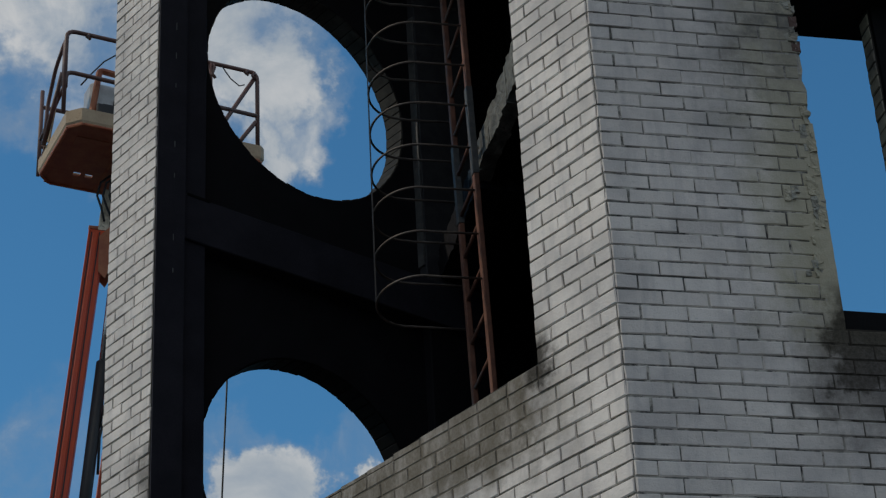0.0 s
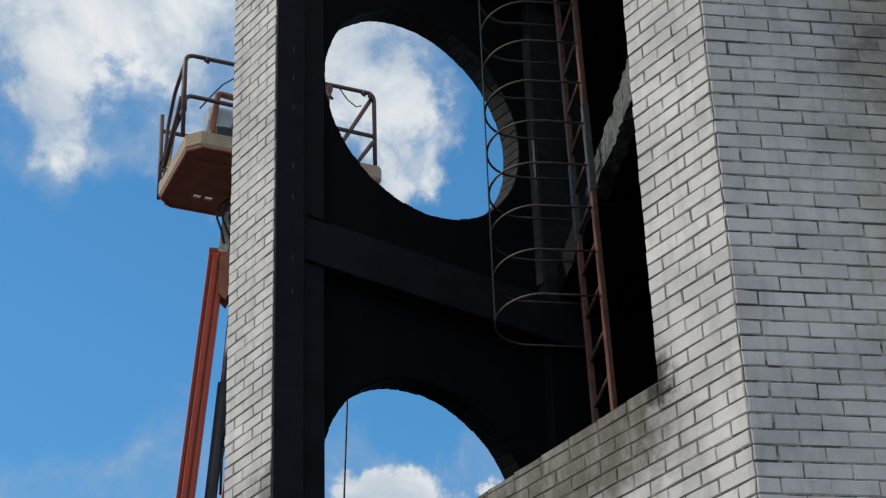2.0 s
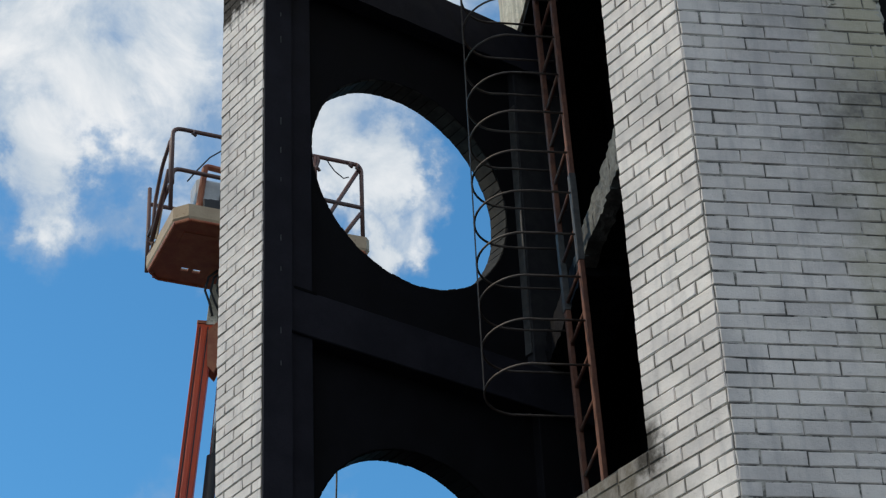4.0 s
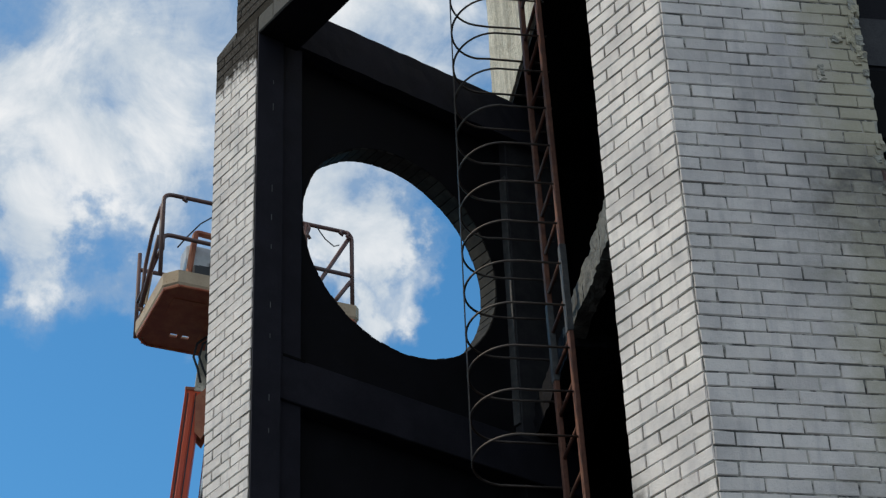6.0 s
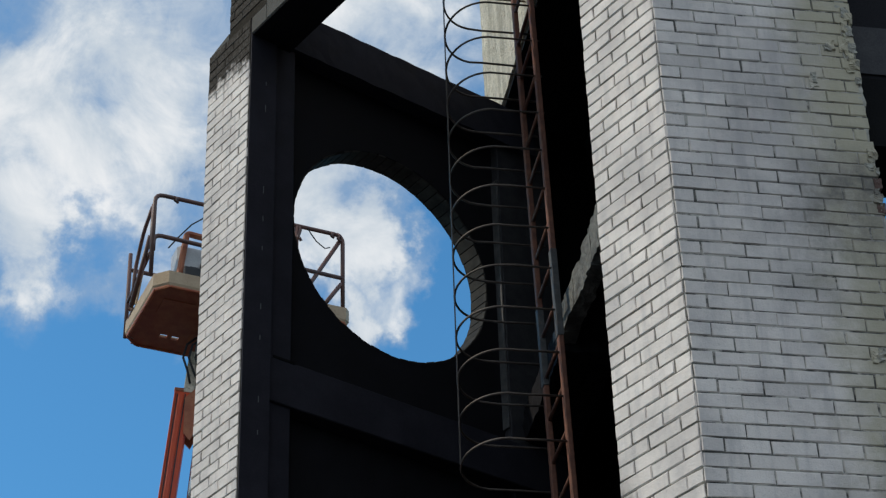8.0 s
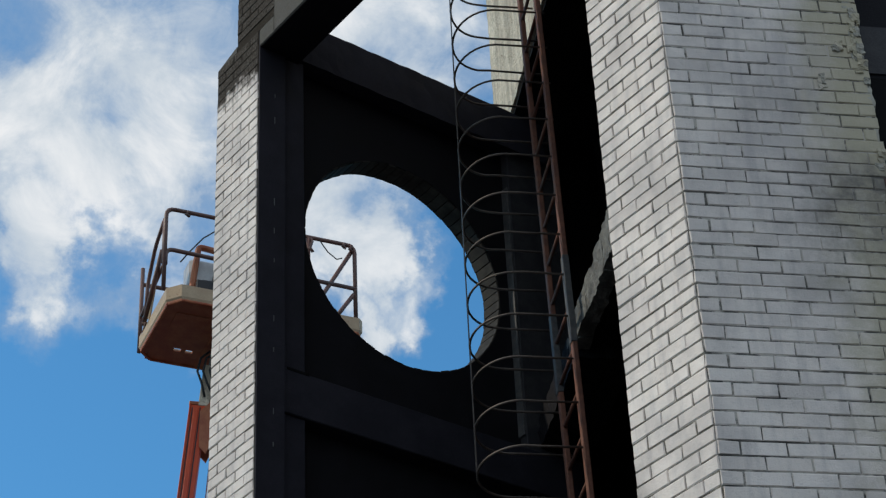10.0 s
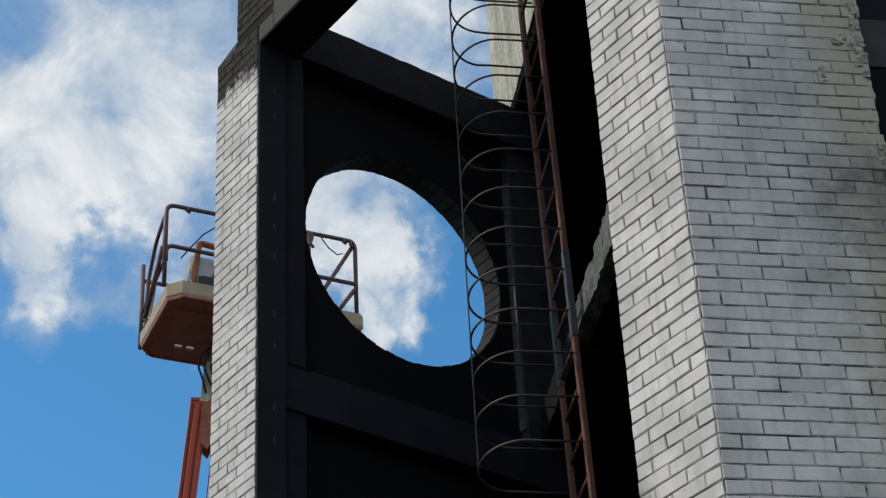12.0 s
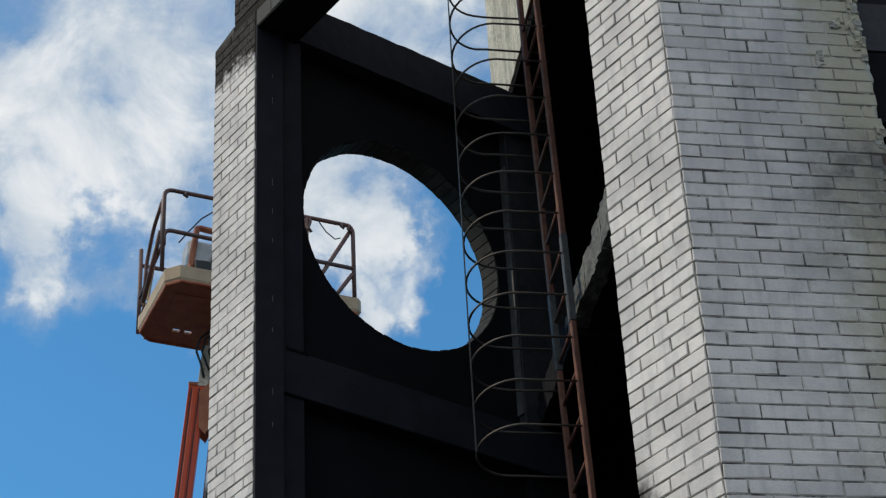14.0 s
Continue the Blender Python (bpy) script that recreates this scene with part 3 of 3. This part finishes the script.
# near-black filler slab behind the ledge, coloured for the room's shade
part("slab", prism([tuple(sv(u, w)[:2]) for u, w in ((0.31, 0.9), (0.938, 0.9), (0.938, 4.7), (0.31, 4.7))], 8.37, 8.47), M_CHAR_SHADE, wall_east)
part("broken_ledge", bm, M_CEMENT, wall_east, "broken concrete ledge, grey and rough")
# the ledge's further stretch, coloured black to imitate the shade it lies in
bm = prism([tuple(sv(u, w)[:2]) for u, w in ((U, 3.2), (0.6, 3.2), (0.6, 4.7), (U, 4.7))], 8.28, 8.50)
rough_up(bm, 0.06, 7, 0.014, 15.0)
part("ledge", bm, M_BLACK, wall_east, "concrete ledge, its shade put into a black colour")

# street wall below the window, lintel over it, next pier
bm = prism([tuple(sv(u, v)[:2]) for u, v in ((PIER_S - 0.03, 0.0), (4.2, 0.0), (4.2, 0.2), (PIER_S - 0.03, 0.2))], 0, 5.67)
wall_south = tagged(link_mesh("wall_south", bm, M_MORTAR), "white brick wall below the window opening, blackened at its top", "wall", kind="structure")
part("sill", rough_up(prism([tuple(sv(u, v)[:2]) for u, v in ((PIER_S - 0.02, 0.01), (4.2, 0.01), (4.2, 0.21), (PIER_S - 0.02, 0.21))], 5.665, 5.765), 0.15, 4, 0.004), M_CHAR_SHADE, wall_south, "charred black sill")
lintel = link_mesh("lintel_south", prism([tuple(sv(u, v)[:2]) for u, v in ((PIER_S - 0.02, 0.05), (4.2, 0.05), (4.2, 0.45), (PIER_S - 0.02, 0.45))], 7.54, 7.95), M_CHAR_SHADE)
tagged(lintel, "black charred lintel over the window opening", "lintel", kind="structure")
part("upper_beam", prism([tuple(sv(u, v)[:2]) for u, v in ((PIER_S - 0.02, 0.12), (4.2, 0.12), (4.2, 0.45), (PIER_S - 0.02, 0.45))], 7.955, TOP), M_BLACK, lintel)
# paler band laid on the beam in place of light on its face
part("beam_face", prism([tuple(sv(u, v)[:2]) for u, v in ((PIER_S - 0.01, 0.108), (4.2, 0.108), (4.2, 0.118), (PIER_S - 0.01, 0.118))], 8.03, 8.33), M_LIT_BLACK, lintel, "dark grey band standing for a lit beam face")
bm = prism([tuple(sv(u, v)[:2]) for u, v in ((1.475, 0.20), (1.9, 0.20), (1.9, 0.30), (1.475, 0.30))], 5.6, 7.62)
pier_3 = tagged(link_mesh("pier_3", bm, M_RING), "sooty brick jamb beyond the window opening", "pier", kind="structure")
part("front_face", prism([tuple(sv(u, v)[:2]) for u, v in ((1.48, 0.17), (1.9, 0.17), (1.9, 0.196), (1.48, 0.196))], 5.6, 7.62), M_CHAR_SHADE, pier_3, "charred front")

# ---- ladder with safety cage ----
LU, LV0, LV1 = 0.14, 2.90, 3.35
ladder = holder("ladder", tuple(sv(LU, (LV0 + LV1) / 2, 5.0)), label="rusty steel cage ladder fixed inside the tower", category="ladder")


def lpart(name, bm, mat, label=""):
    bm.transform(Matrix.Translation(-ladder.location))
    return part(name, bm, mat, ladder, label)


def lu(z):
    """The ladder leans a little."""
    return LU - 0.016 * (z - 9.6)


for v in (LV0, LV1):
    lpart("stringer", bevel(bar(sv(lu(4.2), v, 4.2), sv(lu(12.6), v, 12.6), 0.034, 0.052, up=BN), 0.005), M_RUST)
z = 4.35
while z < 12.5:
    smooth(lpart("rung", rod([sv(lu(z), LV0, z), sv(lu(z), LV1, z)], 0.012), M_RUST))
    z += 0.2925
z = 7.47
VM, HR, UO = 3.205, 0.315, -0.402
while z < 12.6:
    rng = random.Random(round(z * 100))
    dz = lambda: rng.uniform(-0.006, 0.006)
    pts = [sv(LU + 0.02, VM - HR, z), sv(-0.10, VM - HR, z + dz())]
    for i in range(17):
        q = math.pi * (i + 0.5) / 17
        pts.append(sv(-0.16 + (UO + 0.16) * math.sin(q), VM - HR * math.cos(q), z))
    pts += [sv(-0.10, VM + HR, z + dz()), sv(0.26, VM + HR, z)]
    smooth(lpart("hoop", rod(pts, 0.0075, sides=6), M_WIRE))
    z += 0.2985
lpart("strap", bar(sv(UO - 0.008, VM, 7.45), sv(UO - 0.008, VM, 12.6), 0.005, 0.022, up=BN), M_WIRE)
for z in (5.5, 11.6):
    for v in (LV0, LV1):
        lpart("bracket", bar(sv(LU, v, z), sv(0.93, v, z), 0.008, 0.05), M_RUST)

for v, z0, z1 in ((LV0, 8.18, 8.80), (LV1, 8.10, 8.66)):
    lpart("splice_plate", bevel(bar(sv(lu(z0) - 0.002, v - 0.002, z0), sv(lu(z1) - 0.002, v - 0.002, z1), 0.040, 0.058, up=BN), 0.003), M_STEEL, "dark grey painted splice plate")

# ---- hanging rope behind the lower opening ----
rope = link_mesh("rope", rod([(0.985, 4.35, 8.2), (0.975, 4.35, 7.4), (0.935, 4.35, 6.5), (0.93, 4.35, 3.0), (0.95, 4.35, 0.0)], 0.006, sides=6), M_RUBBER)
tagged(rope, "thin dark rope hanging behind the round opening", "rope")

# ---- boom lift ----
PX = Vector((0.9737, -0.2277, 0))
PY = Vector((0.2277, 0.9737, 0))
lift = holder("boom_lift", (2.3, 11.7, 0), label="orange boom lift with beige work platform raised high", category="boom lift")
NL = Vector((3.234, 10.589, 13.627))
WID, DEP = 2.16, 1.26


def pl(x, y, z):
    return NL + PX * x + PY * y + UP * z


def fpart(name, bm, mat, label="", parent=None):
    p = parent or lift
    bm.transform(Matrix.Translation(-lift.location))
    return part(name, bm, mat, p, label)


def deck_outline(grow=0.0):
    c = 0.13
    return [pl(x, y, 0) for x, y in ((c, 0), (WID - c * 0.4, 0), (WID, c * 0.4), (WID, DEP - c), (WID - c, DEP), (c, DEP), (0, DEP - c), (0, c))]


def deck_rim():
    bm = bmesh.new()
    pts = deck_outline()
    mid = pl(WID / 2, DEP / 2, 0)
    k = len(pts)
    rings = []
    for dz, s in ((0.0, 0.972), (0.045, 1.0), (0.19, 1.0), (0.19, 0.965), (0.02, 0.95)):
        rings.append([bm.verts.new(mid + (p - mid) * s + UP * dz) for p in pts])
    for a in range(5):
        r, q = rings[a], rings[(a + 1) % 5]
        for i in range(k):
            bm.faces.new((r[i], r[(i + 1) % k], q[(i + 1) % k], q[i]))
    return bm


platform = fpart("platform", deck_rim(), M_BEIGE, "dusty beige work platform with rails")


def sub(name, bm, mat, label=""):
    return fpart(name, bm, mat, label, platform)


def pbar(a, b, w, h, bm=None):
    return bar(pl(*a), pl(*b), w, h, bm)


# floor frame with open mesh bays
def plate(x0, x1, y0, y1):
    sub("floor_plate", prism([(p.x, p.y) for p in (pl(x0, y0, 0), pl(x1, y0, 0), pl(x1, y1, 0), pl(x0, y1, 0))], NL.z + 0.004, NL.z + 0.022), M_DARKRED)


sub("floor_plate", prism([(pl(x, y, 0).x, pl(x, y, 0).y) for x, y in ((0.135, 0.012), (1.30, 0.012), (1.30, 0.94), (0.012, 0.94), (0.012, 0.135))],
                         NL.z + 0.004, NL.z + 0.022), M_DARKRED)
# two hand slots near the far edge
plate(0.012, 0.34, 0.942, 1.002)
plate(0.42, 0.47, 0.942, 1.002)
plate(0.55, 1.30, 0.942, 1.002)
plate(0.012, 0.098, 1.004, 1.12)
plate(0.10, 1.30, 1.004, DEP - 0.012)
plate(2.06, WID - 0.06, 0.012, DEP - 0.06)
plate(1.30, 2.06, 0.012, 0.10)
plate(1.30, 2.06, DEP - 0.16, DEP - 0.012)
for x in (1.32, 1.55, 1.80, 2.04):
    sub("floor_joist", pbar((x, 0.05, 0.02), (x, DEP - 0.1, 0.02), 0.035, 0.05), M_DARKRED)
for y in (0.36, 0.66, 0.92):
    sub("floor_joist", pbar((1.30, y, 0.02), (2.06, y, 0.02), 0.035, 0.05), M_DARKRED)
bm = bmesh.new()
for i in range(37):
    x = 1.31 + i * 0.02
    pbar((x, 0.06, 0.045), (x, 1.14, 0.045), 0.004, 0.006, bm)
for i in range(54):
    y = 0.06 + i * 0.02
    pbar((1.30, y, 0.045), (2.06, y, 0.045), 0.004, 0.006, bm)
tagged(sub("floor_mesh", bm, M_RAIL), kind="stuff")
middle = pl(WID / 2, DEP / 2, 0)
ring = [middle + (p - middle) * 0.972 for p in deck_outline()]
for a, b in zip(ring, ring[1:] + ring[:1]):
    sub("rim_edge", bevel(bar(a + UP * 0.002, b + UP * 0.002, 0.034, 0.03), 0.008), M_RIM, "scraped orange lower edge")
sub("seam", pbar((0.66, 0.03, 0.002), (0.66, DEP - 0.03, 0.002), 0.03, 0.008), M_RIM)
sub("patch", bevel(pbar((0.16, 0.40, 0.0), (0.52, 0.40, 0.0), 0.30, 0.010), 0.004), M_DARKRED)


def rail(points, r=0.024, mat=None):
    return smooth(sub("rail", rod(rounded([pl(*p) for p in points], 0.10), r), mat or M_RAIL))


RH = 1.14
rail([(-0.06, 0.03, 0.1), (-0.06, 0.03, RH), (WID - 0.08, 0.03, RH), (WID - 0.08, 0.03, 0.1)])
rail([(-0.05, 0.03, 0.42), (-0.05, 0.03, 0.62), (WID - 0.08, 0.03, 0.58)])
rail([(WID - 0.62, 0.03, 0.1), (WID - 0.62, 0.03, RH)])
rail([(0.92, 0.03, 0.1), (0.92, 0.03, RH)])
rail([(WID - 0.10, 0.04, RH - 0.05), (WID - 0.50, 0.04, 0.34), (WID - 0.66, 0.05, 0.26), (WID - 1.2, 0.05, 0.26)])
rail([(WID - 0.10, 0.03, 0.5), (WID - 0.34, 0.03, 0.12)])
rail([(WID - 0.50, 0.05, 0.32), (WID - 0.50, 0.05, 0.12)])
# far and side rails
rail([(0.03, DEP - 0.04, 0.05), (0.03, DEP - 0.04, RH)])
rail([(0.03, DEP - 0.04, 0.93), (WID - 0.04, DEP - 0.04, 0.93), (WID - 0.04, DEP - 0.04, 0.1)])
rail([(0.03, DEP - 0.04, 0.42), (0.9, DEP - 0.04, 0.42)])
rail([(-0.02, 0.20, 0.55), (-0.02, 0.20, RH - 0.02)], 0.028)
rail([(-0.03, 0.22, RH - 0.04), (-0.03, 0.52, 0.96), (-0.02, 0.80, 0.66), (-0.02, 0.84, 0.22)], 0.022)
rail([(-0.03, 0.24, 0.74), (-0.03, 0.84, 0.20)], 0.026)
rail([(0.0, 0.20, 0.60), (0.03, DEP - 0.05, 0.50)], 0.020)
rail([(0.0, 0.86, 0.20), (0.03, DEP - 0.1, 0.16)], 0.020)
sub("control_box", bevel(bar(pl(0.26, 0.30, 0.50), pl(0.80, 0.30, 0.50), 0.26, 0.34), 0.03), M_CLEAR, "pale plastic control box")
sub("control_panel", bevel(bar(pl(0.36, 0.18, 0.30), pl(0.86, 0.18, 0.30), 0.22, 0.12), 0.02), M_RUBBER, "dark control panel")
smooth(sub("lever", rod([pl(0.52, 0.16, 0.34), pl(0.53, 0.14, 0.47)], 0.022), M_RUBBER))
sub("control_frame", rod(rounded([pl(0.26, 0.14, 0.1), pl(0.34, 0.14, 0.80), pl(0.90, 0.14, 0.76), pl(0.90, 0.14, 0.1)], 0.05), 0.036), M_DARKRED, "orange-brown guard frame")
smooth(sub("cable", rod([pl(0.12, 0.05, 0.5 + 0.0), pl(0.22, 0.05, 0.66), pl(0.36, 0.05, 0.86), pl(0.60, 0.05, 1.08)], 0.008), M_RUBBER))

for x, d in ((WID - 0.22, 0.05), (WID - 0.14, 0.07), (WID - 0.60, 0.16), (0.16, 0.05)):
    bm = rod([pl(x, 0.03, RH + 0.01), pl(x + 0.015, 0.0, RH - d * 0.4), pl(x - 0.01, 0.0, RH - d), pl(x + 0.03, 0.01, RH - d * 1.25)], 0.018, sides=6)
    smooth(sub("tape_scrap", rough_up(bm, 0.05, 2, 0.008, 30.0), M_RAIL, "torn scrap of tape on the rail"))

smooth(sub("loose_wire", rod([pl(WID - 0.50, 0.02, RH), pl(WID - 0.46, 0.0, RH - 0.09), pl(WID - 0.40, 0.0, RH - 0.17), pl(WID - 0.30, 0.0, RH - 0.24), pl(WID - 0.24, 0.0, RH - 0.21)], 0.007), M_RUBBER, "loose black wire dangling from the rail"))
sub("kick_panel", bevel(bar(pl(0.0, 0.60, 0.50), pl(0.0, 0.78, 0.20), 0.02, 0.10, up=PY), 0.005), M_BEIGE)
sub("toe_board", bevel(bar(pl(0.30, 0.05, 0.24), pl(0.86, 0.05, 0.24), 0.03, 0.16), 0.01), M_RUBBER, "dark rubber toe board")

# jib, boom and second arm
LEAN = Vector((-0.85, 0.526, 0))
BT = Vector((4.042, 11.33, 12.936))
FRONT = Vector((-0.526, -0.85, 0))


def down(d, side=0.0, front=0.0):
    return BT - UP * d + LEAN * (0.09 * d - side) + FRONT * front


jib = fpart("jib", bevel(bar(down(-0.66, 0.13), down(0.02, 0.13), 0.09, 0.15, up=LEAN), 0.01), M_GREYPAINT, "grey jib with black hoses")
for f in (-0.09, 0.09):
    fpart("jib_plate", bevel(bar(down(-0.46, 0.06, f), down(0.04, 0.06, f), 0.016, 0.11, up=LEAN), 0.004), M_PALE, "pale scraped steel plate", jib)
fpart("rotator", bevel(bar(down(-0.66, 0.26), down(-0.50, 0.26), 0.24, 0.34, up=LEAN), 0.03), M_DARKRED, "red-brown rotator under the platform", jib)
fpart("valve_block", bevel(bar(down(-0.34, 0.24), down(-0.02, 0.24), 0.15, 0.17, up=LEAN), 0.015), M_RUBBER, "black valve block", jib)
for k, (s0, s1) in enumerate(((-0.03, 0.06), (0.03, 0.15), (0.10, 0.20))):
    smooth(fpart("hose", rod([down(-0.62, s1, 0.12), down(-0.52, s0, 0.14), down(-0.36, s0 - 0.02, 0.13), down(-0.22, s0 + 0.04, 0.12), down(-0.06, s1, 0.11)], 0.013), M_RUBBER, "", jib))

boom = fpart("boom", bevel(bar(down(0.0), down(11.9), 0.17, 0.17, up=LEAN), 0.012), M_ORANGE, "orange steel boom")
for side in (-0.055, 0.028):
    fpart("groove", bar(down(0.06, side, 0.083), down(11.8, side, 0.083), 0.012, 0.012, up=LEAN), M_RUBBER, "", boom)
fpart("rib", bevel(bar(down(0.08, -0.014, 0.088), down(11.8, -0.014, 0.088), 0.026, 0.048, up=LEAN), 0.003), M_ORANGE, "", boom)
fpart("flange", bevel(bar(down(0.02, -0.082, 0.088), down(11.8, -0.082, 0.088), 0.020, 0.014, up=LEAN), 0.003), M_ORANGE, "", boom)
fpart("end_cap", bevel(bar(down(-0.012), down(0.03), 0.19, 0.19, up=LEAN), 0.006), M_DARKRED, "", boom)
for f in (-0.10, 0.10):
    head = prism([(-0.10, -0.5), (0.09, -0.06), (0.09, 0.10), (-0.02, 0.16), (-0.17, 0.0), (-0.17, -0.42)], -0.009, 0.009)
    # the plate stands upright beside the boom: its x runs along the side, its y up
    place = Matrix((-LEAN, UP, FRONT)).transposed().to_4x4()
    place.translation = down(0.12, 0.20, f)
    head.transform(place)
    fpart("boom_head", head, M_DARKRED, "red-brown head plate with pins")
smooth(fpart("pin", rod([down(0.14, 0.19, -0.13), down(0.14, 0.19, 0.13)], 0.035, sides=12), M_GREYPAINT))
smooth(fpart("piston_rod", rod([down(0.34, 0.215, 0.02), down(1.58, 0.235, 0.02)], 0.036, sides=12), M_CHROME, "polished piston rod"))
smooth(fpart("cylinder", rod([down(1.56, 0.235, 0.02), down(4.2, 0.26, 0.02)], 0.062, sides=14), M_RUBBER, "black hydraulic cylinder"))
smooth(fpart("hose", rod([down(1.62, 0.31, 0.04), down(1.80, 0.36, 0.05), down(2.05, 0.35, 0.05), down(2.4, 0.31, 0.04), down(2.8, 0.34, 0.04)], 0.014), M_RUBBER))
smooth(fpart("hose", rod([down(1.68, 0.29, 0.05), down(1.92, 0.325, 0.06), down(2.3, 0.30, 0.05)], 0.011), M_RUBBER))
fpart("second_arm", bevel(bar(down(0.55, 0.43, -0.15), down(11.9, 0.32, -0.15), 0.13, 0.13, up=LEAN), 0.01), M_ORANGE)
base = down(11.9, 0.3)
fpart("turntable", bevel(bar(base + Vector((-1.3, 0, -0.2)), base + Vector((1.1, 0, -0.2)), 1.4, 0.8), 0.08), M_ORANGE)
fpart("chassis", bevel(bar(base + Vector((-1.4, 0, -0.7)), base + Vector((1.4, 0, -0.7)), 1.5, 0.3), 0.05), M_GREYPAINT)
for sx in (-1.0, 1.0):
    for sy in (-0.85, 0.85):
        c = Vector((base.x + sx, base.y + sy, 0.42))
        wheel = fpart("wheel", rod([c - Vector((0, 0.14, 0)), c + Vector((0, 0.14, 0))], 0.42, sides=28), M_RUBBER, "black rubber tyre")

# ---- bricks, last ----
def near(a, b, z):
    return 4.75 < z < 8.72


def west_end(m):
    """Where the pier's bricks stop and the wall's begin on the west face."""
    return PIER_W if m % 2 == 0 else BRICK * 2


def south_end(m):
    return BRICK * 4.5 if m % 2 == 0 else BRICK * 5


def below(m, top):
    return Z0 + (m + 1) * COURSE < top


def west_pier(m, rng):
    return west_end(m) - PIER_W if below(m, 5.61) else 0.0


def toothed(m, rng):
    if below(m, 5.69):
        return south_end(m) - PIER_S
    return rng.choice((-0.018, -0.010, -0.006, -0.002, 0.0, 0.003, 0.006))


lay(face_w, (0, 0, 0), (0, 1, 0), (-1, 0, 0), bond(PIER_W, 0.3, TOP, ragged=west_pier), near)
lay(face_s, (0, 0, 0), BD, -BN, bond(PIER_S, 0.3, TOP, ragged=toothed, closer=True), near)
lay(wall_west, (0, 0, 0), (0, 1, 0), (-1, 0, 0), bond(FAR_END, 0.3, 5.60, start=west_end), lambda a, b, z: 4.5 < z and a < 2.6)
for k in range(8):
    # a course of bricks cut to follow the fall of the sill
    a = PIER_W + 0.004 + k * BRICK
    high = (sill_top(a + BRICK / 2) - 5.594) / COURSE
    ob = new("cut_brick", brick_mesh(BRICK, k % 9))
    ob.parent = wall_west
    ob.matrix_world = Matrix.Translation((0, a + BRICK / 2, 5.594 + high * COURSE / 2)) @ Matrix.Rotation(math.pi / 2, 4, "Z") @ Matrix.Diagonal((1, 1, high, 1))
lay(wall_south, (0, 0, 0), BD, -BN, bond(2.4, 0.3, 5.69, start=south_end), lambda a, b, z: 4.75 < z and a < 2)
lay(pier_2, (0, FAR_Y, 0), (0, 1, 0), (-1, 0, 0), bond(FAR_END - FAR_Y, 5.6, 10.74), lambda a, b, z: z > 5.7)
lay(pier_2, (0.004, 3.46, 0), (0, 1, 0), (-1, 0, 0), bond(0.465, 10.76, 12.3), lambda a, b, z: z < 11.5)


def reveal(parent, cx, cz, mat):
    """Bricks on edge round a circular opening."""
    rng = random.Random(3)
    k = 66
    for i in range(k):
        q = 2 * math.pi * (i + 0.5) / k
        w = 2 * math.pi * CR / k - 0.005
        key = (mat.name, i % 6)
        if key not in BRICK_MESHES:
            bm = block(-w / 2, w / 2, 0.001 + rng.uniform(0, 0.008), WALL_T - rng.uniform(-0.004, 0.012), -0.03, 0.006 + rng.uniform(-0.002, 0.003))
            bevel(bm, 0.003)
            me = bpy.data.meshes.new("brick")
            bm.to_mesh(me)
            bm.free()
            me.materials.append(mat)
            BRICK_MESHES[key] = me
        ob = new("brick", BRICK_MESHES[key])
        ob.parent = parent
        ob.matrix_world = Matrix.Translation((cx, WALL_Y, cz)) @ Matrix.Rotation(-q - math.pi / 2, 4, "Y") @ Matrix.Translation((0, 0, -CR))


reveal(wall_north, CX, CZ, M_RING)
reveal(wall_north, LOW_X, LOW_Z, M_CHAR_SHADE)


def jamb_bricks():
    """Bricks on the side of the next jamb."""
    lay(pier_3, sv(1.475, 0.20), BN, -BD, bond(0.1, 5.7, 7.56), lambda a, b, z: True)


jamb_bricks()
